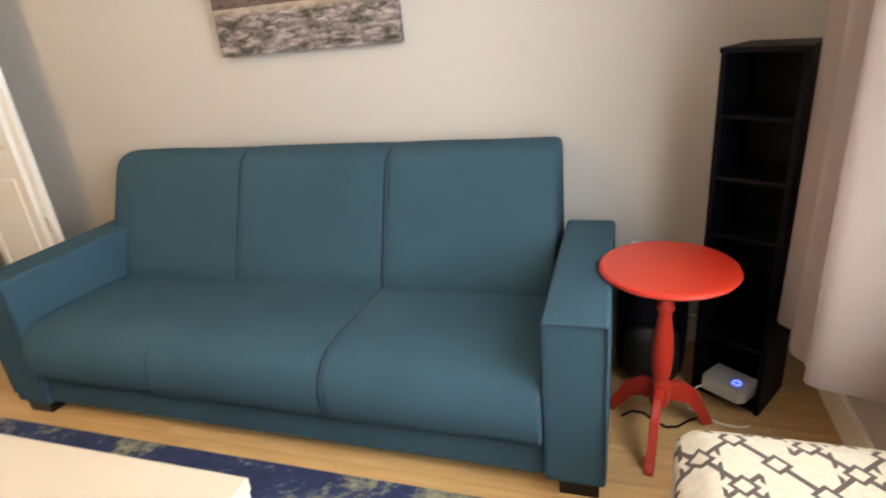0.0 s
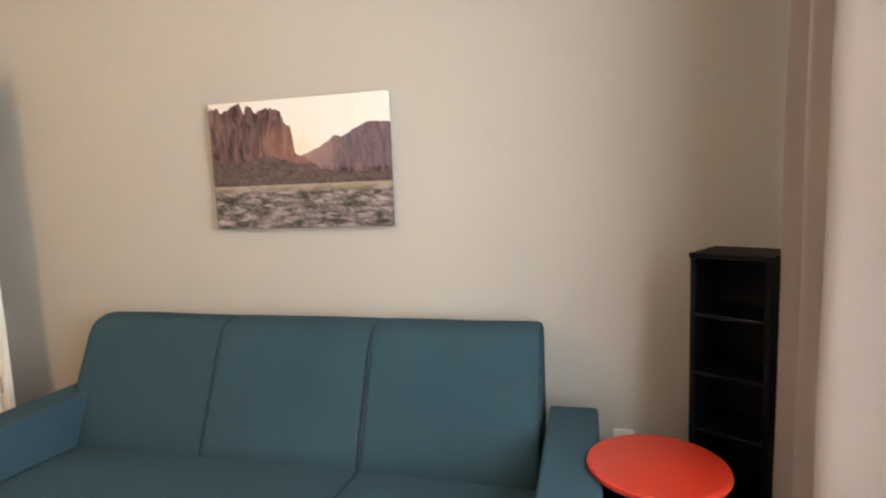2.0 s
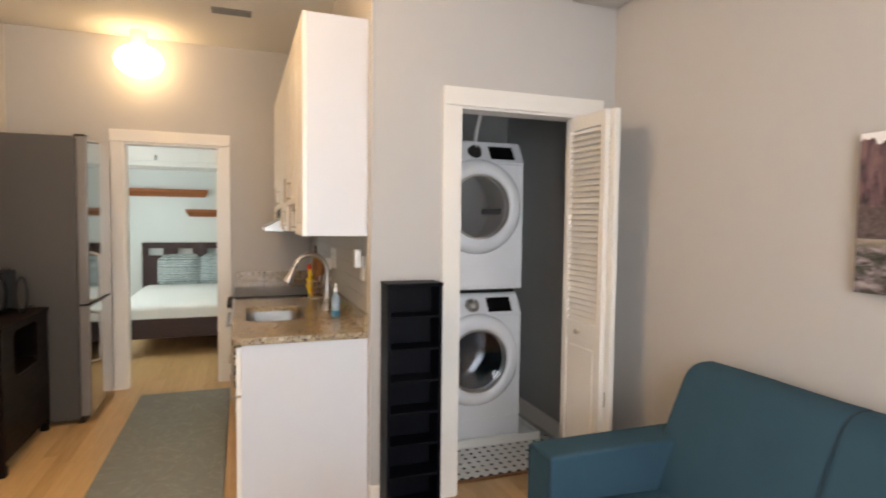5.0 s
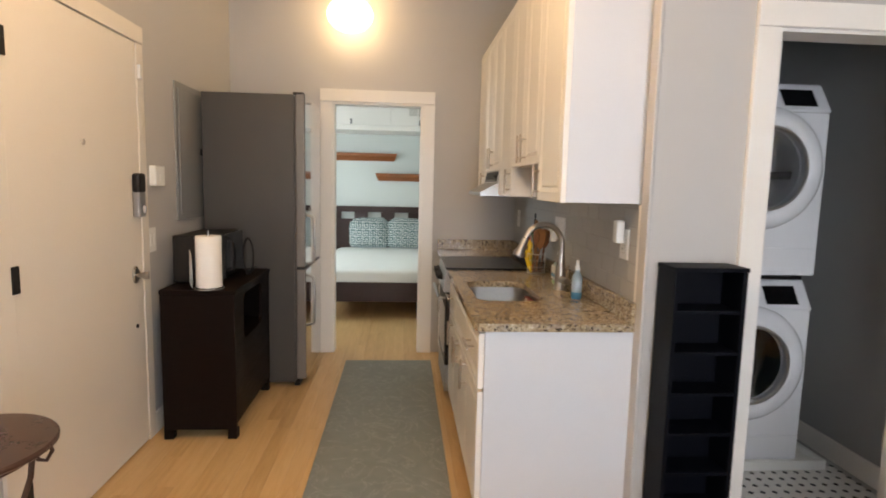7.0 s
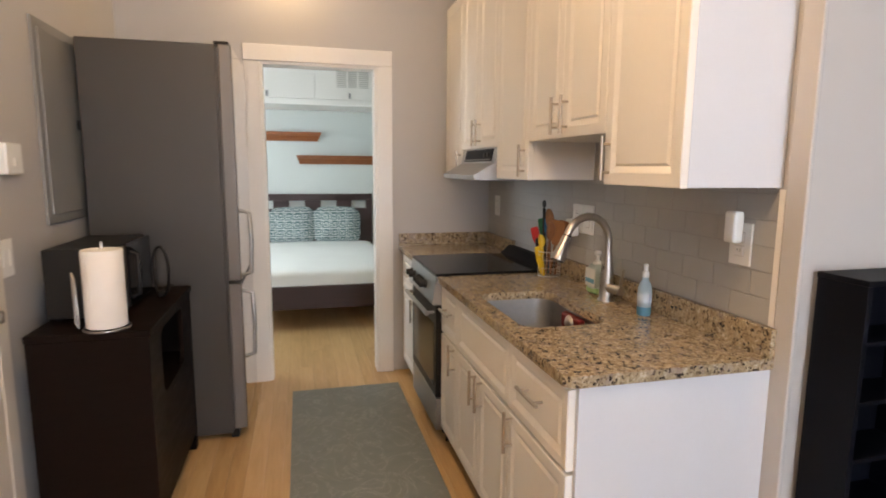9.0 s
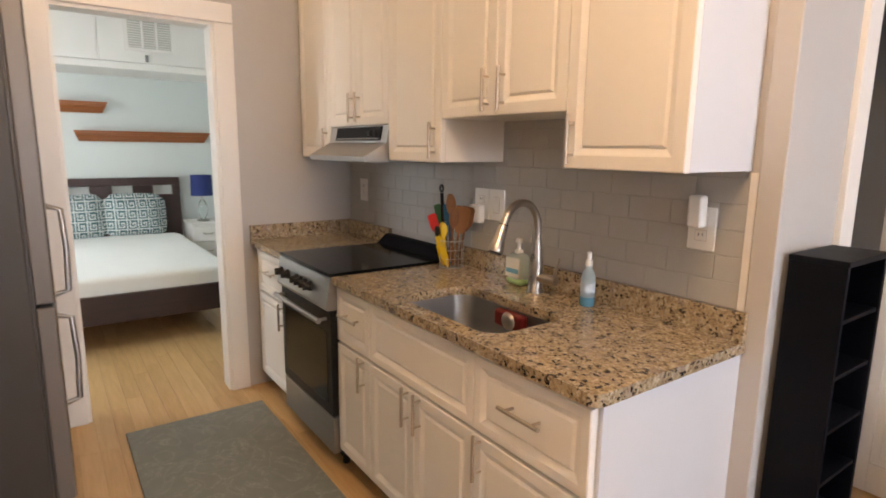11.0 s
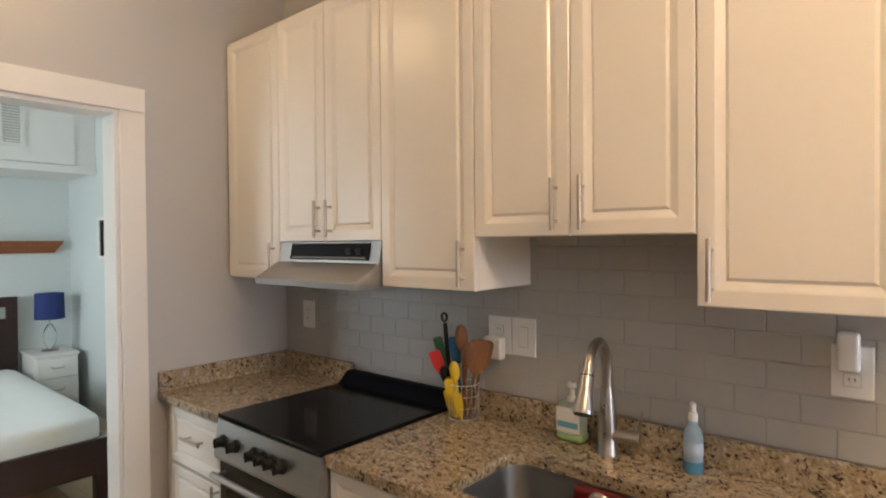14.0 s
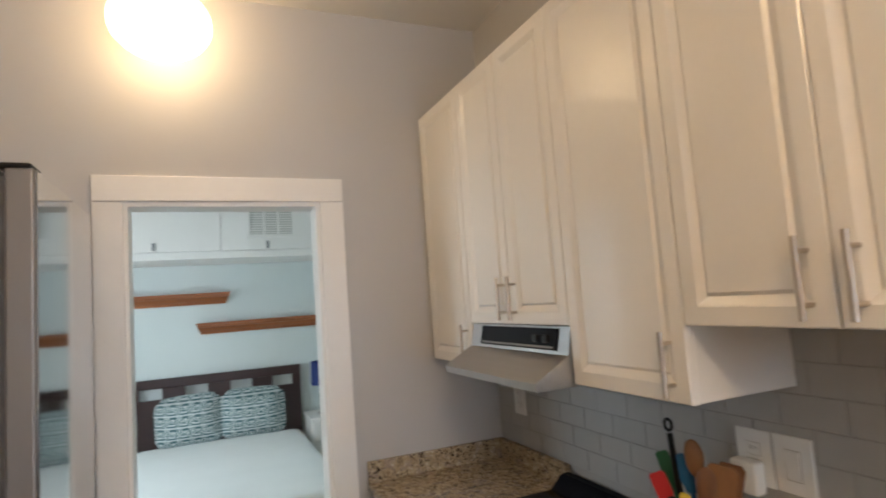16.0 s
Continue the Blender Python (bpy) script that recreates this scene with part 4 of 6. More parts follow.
T = 0.79
wall_plate("outlet", -3.357, -3.270, T, 1.145, 1.275, "white wall outlet with a white plug-in device", 2, plug=(-3.342, -3.296, 1.214, 1.310))
wall_plate("outlet", -4.405, -4.306, T, 1.128, 1.265, "white wall outlet with a small white plug-in device", 2, plug=(-4.40, -4.325, 1.112, 1.193))
wall_plate("light_switch", -4.302, -4.205, T, 1.130, 1.266, "white rocker light switch", 0, True)
wall_plate("outlet", -5.548, -5.458, T, 1.118, 1.252, "white wall outlet behind the stove corner", 2)
wall_plate("outlet", -0.02, 0.056, NORTH, 0.315, 0.430, "white wall outlet low on the wall", 2)

# ---- things on the worktop ----
CX, CY, R0 = -4.447, 0.685, 0.055
e = thing("utensil_holder", (CX, CY, 0.90), "round wire utensil holder crammed with cooking tools", "utensil holder")
for z in (0.906, 0.945, 0.985, 1.026):
    ring = [(CX + R0 * math.cos(2 * math.pi * k / 28), CY + R0 * math.sin(2 * math.pi * k / 28), z) for k in range(29)]
    part("wire_ring", rod(ring, 0.0020 if z > 1.02 else 0.0012, 6), bright_wire, e)
for k in range(18):
    a = 2 * math.pi * k / 18
    q = (CX + R0 * math.cos(a), CY + R0 * math.sin(a))
    part("wire_upright", rod([(*q, 0.9025), (*q, 1.026)], 0.0009, 5), bright_wire, e)
part("bottom", lathe([(0, 0), (R0, 0), (R0, 0.003), (0, 0.003)], (CX, CY, 0.901), 24), chrome, e)


def utensil(name, foot, top, head, material, label, shape, grip=None):
    """A cooking tool standing in the holder: a rounded handle under a bowl or a blade that leans with it."""
    f, t = Vector(foot), Vector(top)
    d = (t - f).normalized()
    turn = Vector((0, 0, 1)).rotation_difference(d).to_matrix().to_4x4()
    hm = Matrix.Translation(t) @ turn @ Matrix.Rotation(radians(35), 4, "Z")
    bm = rod([f, f.lerp(t, 0.5), t], [0.0065, 0.0055, 0.0060], 8)
    if shape == "spoon":
        r = bmesh.ops.create_uvsphere(bm, u_segments=16, v_segments=10, radius=1)
        bmesh.ops.scale(bm, verts=r["verts"], vec=(head[0], 0.008, head[1]))
        for v in r["verts"]:
            v.co.y -= 0.010 * (1 - (v.co.x / head[0]) ** 2)
        bmesh.ops.transform(bm, matrix=hm @ Matrix.Translation((0, 0.004, head[1] * 0.85)), verts=r["verts"])
    else:
        hb = prism([(-head[0] * 0.45, -0.012), (head[0] * 0.45, -0.012), (head[0], head[1] * 0.5), (head[0] * 1.05, head[1] * 1.8), (head[0] * 0.7, head[1] * 2), (-head[0] * 0.8, head[1] * 2), (-head[0] * 1.02, head[1] * 1.85), (-head[0], head[1] * 0.5)], -0.003, 0.003)
        swap = Matrix(((0, 1, 0, 0), (1, 0, 0, 0), (0, 0, 1, 0), (0, 0, 0, 1)))
        bmesh.ops.transform(hb, matrix=hm @ swap, verts=hb.verts)
        bmesh.ops.recalc_face_normals(hb, faces=hb.faces[:])
        tmp = bpy.data.meshes.new("head")
        hb.to_mesh(tmp)
        hb.free()
        bm.from_mesh(tmp)
        bpy.data.meshes.remove(tmp)
    solo(name, bm, material, label, "utensil", base=tuple(f), group="cooking tools in the holder", smooth=shape == "spoon")


utensil("spatula", (-4.460, 0.668, 0.910), (-4.524, 0.652, 1.062), (0.021, 0.040), red_plastic, "red silicone spatula in the utensil holder", "flat")
utensil("wooden_spoon", (-4.440, 0.690, 0.910), (-4.450, 0.682, 1.150), (0.024, 0.048), utensil_wood, "wooden spoon in the utensil holder", "spoon")
utensil("wooden_spoon", (-4.450, 0.670, 0.910), (-4.418, 0.670, 1.095), (0.025, 0.048), oak_dark, "dark wooden spoon in the utensil holder", "spoon")
utensil("wooden_turner", (-4.435, 0.685, 0.910), (-4.400, 0.692, 1.075), (0.034, 0.056), utensil_wood, "broad wooden turner in the utensil holder", "flat")
utensil("wooden_turner", (-4.430, 0.710, 0.910), (-4.395, 0.720, 1.085), (0.030, 0.050), oak_dark, "dark wooden turner in the utensil holder", "flat")
utensil("blue_turner", (-4.462, 0.695, 0.910), (-4.487, 0.700, 1.100), (0.026, 0.044), blue_plastic, "blue silicone turner in the utensil holder", "flat")
utensil("green_spatula", (-4.470, 0.690, 0.910), (-4.548, 0.692, 1.100), (0.017, 0.042), deep_green, "green silicone spatula in the utensil holder", "flat")
utensil("yellow_ladle", (-4.440, 0.655, 0.910), (-4.452, 0.645, 1.045), (0.019, 0.036), yellow_plastic, "yellow plastic ladle in the utensil holder", "spoon")
utensil("yellow_scoop", (-4.462, 0.652, 0.910), (-4.474, 0.650, 0.985), (0.022, 0.036), yellow_plastic, "yellow plastic scoop in the utensil holder", "spoon")
utensil("yellow_scraper", (-4.450, 0.648, 0.910), (-4.458, 0.642, 0.955), (0.016, 0.046), yellow_plastic, "yellow plastic scraper in the utensil holder", "flat")
utensil("yellow_peeler", (-4.430, 0.650, 0.907), (-4.428, 0.642, 0.930), (0.014, 0.040), yellow_plastic, "yellow plastic peeler low in the utensil holder", "flat")
utensil("yellow_brush", (-4.478, 0.662, 0.907), (-4.482, 0.660, 0.925), (0.015, 0.038), yellow_plastic, "yellow plastic brush low in the utensil holder", "flat")
utensil("black_spoon", (-4.470, 0.672, 0.910), (-4.497, 0.655, 1.025), (0.020, 0.034), black_plastic, "black nylon spoon in the utensil holder", "spoon")
e = thing("tongs", (-4.475, 0.690, 0.910), "slim black tongs with a steel edge and a black end loop", "tongs", "cooking tools in the holder")
part("arm", rod([(-4.470, 0.685, 0.910), (-4.520, 0.686, 1.10), (-4.537, 0.690, 1.235)], [0.005, 0.009, 0.008], 8), black_plastic, e, smooth=True)
part("arm", rod([(-4.478, 0.700, 0.910), (-4.535, 0.702, 1.10), (-4.546, 0.700, 1.235)], [0.003, 0.004, 0.004], 8), steel, e, smooth=True)
part("end_loop", rod([(-4.542 + 0.013 * math.cos(2 * math.pi * k / 16), 0.692, 1.256 + 0.015 * math.sin(2 * math.pi * k / 16)) for k in range(17)], 0.0045, 8), black_plastic, e, smooth=True)

e = thing("dish_soap_bottle", (-4.03, 0.715, 0.90), "clear green dish soap bottle with white label and pump", "bottle")
bm = cushion(-4.075, -3.985, 0.685, 0.745, 0.9005, 1.03, 0.024, 0.0, 8)
part("bottle", bm, soap_plastic, e, smooth=True)
part("soap", cushion(-4.0765, -3.9835, 0.6835, 0.7465, 0.9003, 0.934, 0.018, 0.0, 6), green_plastic, e, smooth=True)
part("label", box(-4.070, -3.990, 0.682, 0.684, 0.935, 1.012, 0.0), plastic_white, e, "white label with a blue bar")
part("label_bar", box(-4.065, -3.995, 0.6805, 0.6818, 0.950, 0.968), label_blue, e)
part("pump", lathe([(0.0, 0.06), (0.012, 0.06), (0.016, 0.045), (0.008, 0.04), (0.008, 0.015), (0.017, 0.012), (0.018, 0.0)], (-4.03, 0.715, 1.028), 16), plastic_white, e, smooth=True)

e = thing("spray_bottle", (-3.665, 0.705, 0.90), "small clear spray bottle with light blue liquid", "bottle")
part("bottle", lathe([(0.0, 0.0), (0.022, 0.0), (0.025, 0.006), (0.025, 0.10), (0.019, 0.122), (0.0115, 0.132), (0.0115, 0.145), (0.0, 0.145)], (-3.660, 0.700, 0.9005), 24), spray_plastic, e, smooth=True)
part("liquid", lathe([(0.0, 0.0005), (0.0222, 0.0005), (0.0254, 0.006), (0.0254, 0.034), (0.0, 0.034)], (-3.660, 0.700, 0.9003), 24), spray_liquid, e, smooth=True)
part("label", lathe([(0.0242, 0.050), (0.0256, 0.051), (0.0256, 0.085), (0.0242, 0.086)], (-3.660, 0.700, 0.9005), 24), label_pale, e)
part("nozzle", lathe([(0.0125, 0.0), (0.0125, 0.02), (0.008, 0.022), (0.008, 0.045), (0.010, 0.046), (0.0, 0.052)], (-3.660, 0.700, 1.043), 16), plastic_white, e, smooth=True)

# ---- kitchen mat ----
solo("kitchen_mat", box(-5.44, -3.12, -0.600, 0.085, 0.0, 0.012, 0.004), mat_grey, "long grey kitchen floor mat", "mat")

# ---- fridge side of the kitchen ----
e = thing("fridge", (-5.22, -1.18, 0), "tall bottom-freezer fridge with grey sides and steel doors", "fridge")
part("cabinet", box(-5.56, -4.88, -1.50, -0.897, 0.03, 2.018, 0.006), fridge_side, e)
for door_name, z0, z1 in (("upper_door", 0.852, 2.02), ("freezer_door", 0.055, 0.838)):
    d = part(door_name, box(-5.562, -4.878, -0.887, -0.826, z0, z1, 0.008, 3), fridge_edge, e, "grey door with a polished steel face")
    part("door_skin", box(-5.556, -4.884, -0.8265, -0.822, z0 + 0.006, z1 - 0.006, 0.0015), fridge_steel, d, "mirror-bright steel skin")
part("gasket", box(-5.55, -4.888, -0.897, -0.886, 0.05, 2.00), fridge_side, e)
part("hinge_cover", box(-4.98, -4.885, -0.905, -0.835, 2.0205, 2.034, 0.005), black_plastic, e)
part("plinth", box(-5.54, -4.90, -0.91, -0.87, 0.0, 0.05), black_plastic, e)
for z0, z1 in ((0.87, 1.21), (0.43, 0.79)):
    zc = (z0 + z1) / 2
    part("handle", rod([(-4.945, -0.825, z0), (-4.945, -0.778, z0 + 0.015), (-4.945, -0.772, zc), (-4.945, -0.778, z1 - 0.015), (-4.945, -0.825, z1)], 0.011, 10), steel, e, "steel bar handle", True)

e = thing("microwave_cart", (-4.455, -1.265, 0), "black-brown wooden microwave cart on short legs", "cabinet")
cx0, cx1, cy0, cy1 = -4.852, -4.062, -1.462, -1.068
part("side_panel", box(cx1 - 0.02, cx1, cy0, cy1, 0.055, 0.818, 0.002), black_wood, e)
part("side_panel", box(cx0, cx0 + 0.02, cy0, cy1, 0.055, 0.818, 0.002), black_wood, e)
part("top", box(cx0 - 0.004, cx1 + 0.006, cy0 - 0.002, cy1 + 0.008, 0.819, 0.845, 0.003), black_wood, e)
part("back_panel", box(cx0 + 0.021, cx1 - 0.021, cy0, cy0 + 0.008, 0.06, 0.815), black_wood, e)
part("bottom_shelf", box(cx0 + 0.021, cx1 - 0.021, cy0 + 0.009, cy1 - 0.022, 0.06, 0.08), black_wood, e)
part("middle_shelf", box(cx0 + 0.021, cx1 - 0.021, cy0 + 0.009, cy1 - 0.02, 0.50, 0.52), black_wood, e)
bm = slab_with_hole([(cx0 + 0.021, 0.085), (cx1 - 0.021, 0.085), (cx1 - 0.021, 0.816), (cx0 + 0.021, 0.816)], rounded_loop(-4.655, -4.245, 0.525, 0.792, 0.05), 0.0, 0.018)
bmesh.ops.transform(bm, matrix=Matrix(((1, 0, 0, 0), (0, 0, -1, cy1 - 0.001), (0, 1, 0, 0), (0, 0, 0, 1))), verts=bm.verts)
d = part("front_panel", bm, black_wood, e)
for kx in (-4.43, -4.40):
    part("knob", lathe([(0.0, 0.024), (0.010, 0.022), (0.011, 0.016), (0.005, 0.010), (0.005, 0.0)], (kx, cy1 - 0.001, 0.492), 16, axis="Y"), chrome, d, smooth=True)
for lx in (cx0 + 0.025, cx1 - 0.025):
    for ly in (cy0 + 0.025, cy1 - 0.025):
        part("leg", box(lx - 0.025, lx + 0.025, ly - 0.025, ly + 0.025, 0.0, 0.0548, 0.002), black_wood, e)

e = thing("microwave", (-4.47, -1.33, 0.845), "black microwave oven on the cart", "microwave")
part("housing", box(-4.72, -4.235, -1.455, -1.222, 0.857, 1.122, 0.006), black_plastic, e)
part("door", box(-4.72, -4.372, -1.2215, -1.200, 0.862, 1.118, 0.005), black_glass, e)
part("control_panel", box(-4.370, -4.235, -1.2215, -1.203, 0.862, 1.118, 0.005), black_plastic, e)
part("door_handle", rod([(-4.395, -1.200, 0.90), (-4.395, -1.172, 0.91), (-4.395, -1.172, 1.075), (-4.395, -1.200, 1.085)], 0.009, 10), black_plastic, e, smooth=True)
for fx in (-4.68, -4.27):
    for fy in (-1.425, -1.25):
        part("foot", lathe([(0, 0), (0.012, 0), (0.014, 0.012), (0, 0.012)], (fx, fy, 0.8455), 12), black_plastic, e)
loop = [(-4.60 + 0.030 * math.sin(a), -1.135 + 0.040 * math.sin(a), 0.965 - 0.112 * math.cos(a)) for a in [2 * math.pi * k / 24 for k in range(25)]]
cord = part("power_cord", rod(loop, 0.0065, 8), black_plastic, e, "black power cord tied in a standing loop", True)
part("cord_tie", box(-4.613, -4.587, -1.15, -1.12, 0.848, 0.880, 0.006), black_plastic, cord)
part("cord_tail", rod([(-4.60 - 0.012 * k, -1.13 - 0.012 * math.sin(k * 0.9), 0.854 + 0.022 * abs(math.sin(k * 0.7))) for k in range(13)], 0.0045, 6), black_plastic, cord, smooth=True)
e = thing("paper_towel_holder", (-4.115, -1.215, 0.845), "chrome wire paper towel holder on the cart", "paper towel holder")
bm = rod([(-4.115 + 0.075 * math.cos(2 * math.pi * k / 28), -1.215 + 0.075 * math.sin(2 * math.pi * k / 28), 0.850) for k in range(29)], 0.004, 6)
rod([(-4.19, -1.215, 0.85), (-4.04, -1.215, 0.85)], 0.003, 6, bm)
part("base_ring", bm, chrome, e, smooth=True)
part("pole", rod([(-4.115, -1.215, 0.85), (-4.115, -1.215, 1.165)], 0.005, 8), chrome, e)
part("side_arm", rod([(-4.115, -1.305, 0.851), (-4.112, -1.315, 0.87), (-4.112, -1.315, 1.03), (-4.10, -1.312, 1.055), (-4.085, -1.30, 1.03), (-4.085, -1.295, 0.87)], 0.004, 8), chrome, e, smooth=True)
bm = bmesh.new()
lathe([(0.020, 0.0), (0.066, 0.0), (0.068, 0.004), (0.067, 0.14), (0.068, 0.276), (0.066, 0.28), (0.020, 0.28)], (-4.115, -1.215, 0.857), 36, bm)
solo("paper_towel_roll", bm, paper_white, "full white roll of paper towels on its holder", "paper towels", base=(-4.115, -1.215, 0.857), smooth=True)

e = thing("electrical_panel", (-4.78, SOUTH, 1.60), "grey metal electrical panel door on the wall", "electrical panel")
part("frame", box(-5.02, -4.555, SOUTH, SOUTH + 0.012, 1.185, 2.03, 0.003), panel_grey, e)
part("panel_door", box(-4.985, -4.59, SOUTH + 0.0125, SOUTH + 0.020, 1.225, 1.99, 0.003), panel_grey, e)
part("latch", box(-4.965, -4.93, SOUTH + 0.0205, SOUTH + 0.028, 1.60, 1.645, 0.003), black_plastic, e)
e = thing("intercom", (-4.25, SOUTH, 1.455), "white wall-mounted intercom box", "intercom")
part("box", box(-4.315, -4.195, SOUTH, SOUTH + 0.038, 1.40, 1.512, 0.006), plastic_white, e)
part("button", box(-4.27, -4.24, SOUTH + 0.0385, SOUTH + 0.042, 1.43, 1.46, 0.002), plastic_white, e)
e = thing("light_switch", (-4.20, SOUTH, 1.10), "white double light switch beside the entry door", "switch")
part("plate", box(-4.245, -4.155, SOUTH, SOUTH + 0.006, 1.035, 1.170, 0.003), plastic_white, e)
for sx in (-4.222, -4.178):
    part("toggle", box(sx - 0.012, sx + 0.012, SOUTH + 0.0062, SOUTH + 0.010, 1.07, 1.135, 0.002), plastic_white, e)


# shared by the kitchen globe and the added one out of view
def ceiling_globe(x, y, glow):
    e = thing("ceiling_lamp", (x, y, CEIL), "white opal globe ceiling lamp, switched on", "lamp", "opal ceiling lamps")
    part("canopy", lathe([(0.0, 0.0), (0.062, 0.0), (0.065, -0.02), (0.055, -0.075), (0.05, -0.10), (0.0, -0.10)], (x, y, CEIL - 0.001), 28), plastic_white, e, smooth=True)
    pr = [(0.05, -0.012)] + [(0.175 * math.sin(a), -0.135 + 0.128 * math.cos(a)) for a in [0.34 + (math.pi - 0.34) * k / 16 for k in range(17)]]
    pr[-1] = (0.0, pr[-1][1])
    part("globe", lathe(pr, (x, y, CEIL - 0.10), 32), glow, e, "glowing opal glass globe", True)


ceiling_globe(-5.51, -0.585, lamp_glow)
# added, unseen globe; its place follows the shadows of canvas and closet door
ceiling_globe(-2.62, -0.48, unseen_lamp_glow)
e = thing("ceiling_vent", (-4.77, 0.125, CEIL), "small slotted ceiling air vent", "vent")
part("frame", boxes((-4.83, -4.71, -0.01, 0.002, CEIL - 0.008, CEIL - 0.001), (-4.83, -4.71, 0.248, 0.26, CEIL - 0.008, CEIL - 0.001), (-4.83, -4.818, 0.002, 0.248, CEIL - 0.008, CEIL - 0.001), (-4.722, -4.71, 0.002, 0.248, CEIL - 0.008, CEIL - 0.001)), panel_grey, e)
part("backing", box(-4.818, -4.722, 0.002, 0.248, CEIL - 0.004, CEIL - 0.001), dark_gap, e)
for k in range(5):
    x = -4.806 + 0.018 * k
    part("slat", box(x, x + 0.009, 0.002, 0.248, CEIL - 0.008, CEIL - 0.0045), panel_grey, e)


# ---- living room ----
def place_part(bm, m):
    bmesh.ops.transform(bm, matrix=m, verts=bm.verts)
    return bm


e = thing("sofa", (-1.205, 1.72, 0), "teal woven fabric three-seat sofa with square arms", "sofa")
SL, SR = -2.335, -0.078
AW = 0.172
part("base", box(SL + AW + 0.002, SR - AW - 0.002, 1.29, 2.10, 0.06, 0.168, 0.006), teal, e)
for x0, x1 in ((SL, SL + AW), (SR - AW, SR)):
    bm = box(x0, x1, 1.268, 2.02, 0.055, 0.585)
    bmesh.ops.bevel(bm, geom=bm.edges[:], offset=0.018, segments=3, affect="EDGES", profile=0.6)
    a = part("arm", bm, teal, e, smooth=False)
    part("piping", rod([(x0 + 0.006, 1.2665, 0.10), (x0 + 0.006, 1.2665, 0.575), (x1 - 0.006, 1.2665, 0.575), (x1 - 0.006, 1.2665, 0.10)], 0.0035, 6), teal_seam, a)


def upholstered(profile, x0, x1, soft):
    """A padded section: a side profile pushed along x, its ends eased and its face a little uneven."""
    bm = bmesh.new()
    n = len(profile)
    cy, cz = sum(p[0] for p in profile) / n, sum(p[1] for p in profile) / n
    xs = [x0, x0 + soft * 0.3, x0 + soft, x0 + soft * 2.2] + [x0 + (x1 - x0) * k / 8 for k in range(1, 8)] + [x1 - soft * 2.2, x1 - soft, x1 - soft * 0.3, x1]
    rings = []
    for k, x in enumerate(xs):
        e0 = min(x - x0, x1 - x)
        s = soft * (1 - math.sqrt(max(0.0, 1 - (1 - min(1.0, e0 / soft)) ** 2)))
        ring = []
        for y, z in profile:
            d = Vector((0, y - cy, z - cz))
            q = Vector((x, y, z)) - d.normalized() * s
            w = 0.004 * noise.noise(Vector((x * 3.5, y * 4, z * 4))) * min(1.0, e0 / 0.05)
            ring.append(bm.verts.new(q + d.normalized() * w))
        rings.append(ring)
    for a, b in zip(rings, rings[1:]):
        for k in range(n):
            bm.faces.new((a[k], a[(k + 1) % n], b[(k + 1) % n], b[k]))
    bm.faces.new(rings[0])
    bm.faces.new(rings[-1][::-1])
    return bm


SEAT = [(1.80, 0.170), (1.30, 0.172), (1.262, 0.186), (1.243, 0.215), (1.236, 0.255), (1.240, 0.300), (1.256, 0.345), (1.285, 0.378), (1.330, 0.398), (1.42, 0.405), (1.60, 0.398), (1.80, 0.386)]
BACK = [(1.80, 0.30), (1.772, 0.385), (1.80, 0.46), (1.86, 0.60), (1.915, 0.73), (1.955, 0.815), (1.978, 0.847), (2.01, 0.868), (2.05, 0.877), (2.10, 0.875), (2.14, 0.862), (2.165, 0.835), (2.175, 0.79), (2.18, 0.30)]
seams = [SL + AW + 0.001, -1.578, -0.917, SR - AW - 0.001]
for x0, x1 in ((seams[0], seams[2]), (seams[2], seams[3])):
    part("seat_cushion", upholstered(SEAT, x0, x1, 0.012), teal, e, smooth=True)
backs = [-2.245, -1.578, -0.917, -0.276]
for x0, x1 in zip(backs, backs[1:]):
    part("back_cushion", upholstered(BACK, x0, x1, 0.018), teal, e, smooth=True)
for x in (-1.578, -0.917):
    part("seam", rod([(x, y + (0.0 if z > 0.4 else 0.0), z - 0.007) for y, z in BACK[1:10]], 0.0075 if x > -1 else 0.005, 8), teal_seam, e)
    part("seam", rod([(x, y, z - (0.003 if z > 0.35 else 0.0)) for y, z in (SEAT[3:] if x > -1 else SEAT[3:9])], 0.0065 if x > -1 else 0.004, 8), teal_seam, e)
for x0 in (SL + 0.02, SR - 0.02 - 0.11):
    for y0 in (1.29, 1.93):
        part("foot", prism([(y0, 0.0), (y0 + 0.07, 0.0), (y0 + 0.075, 0.0545), (y0 - 0.005, 0.0545)], x0, x0 + 0.11), black_plastic, e)

e = thing("canvas_print", (-1.285, 2.17, 1.243), "stretched canvas print of a desert mesa at sunset", "picture")
part("canvas", box(-1.694, -0.875, 2.160, 2.192, 1.243, 1.782, 0.003), desert_print, e)
part("stretcher", boxes((-1.66, -0.91, 2.1925, 2.1995, 1.26, 1.30), (-1.66, -0.91, 2.1925, 2.1995, 1.72, 1.76)), utensil_wood, e)


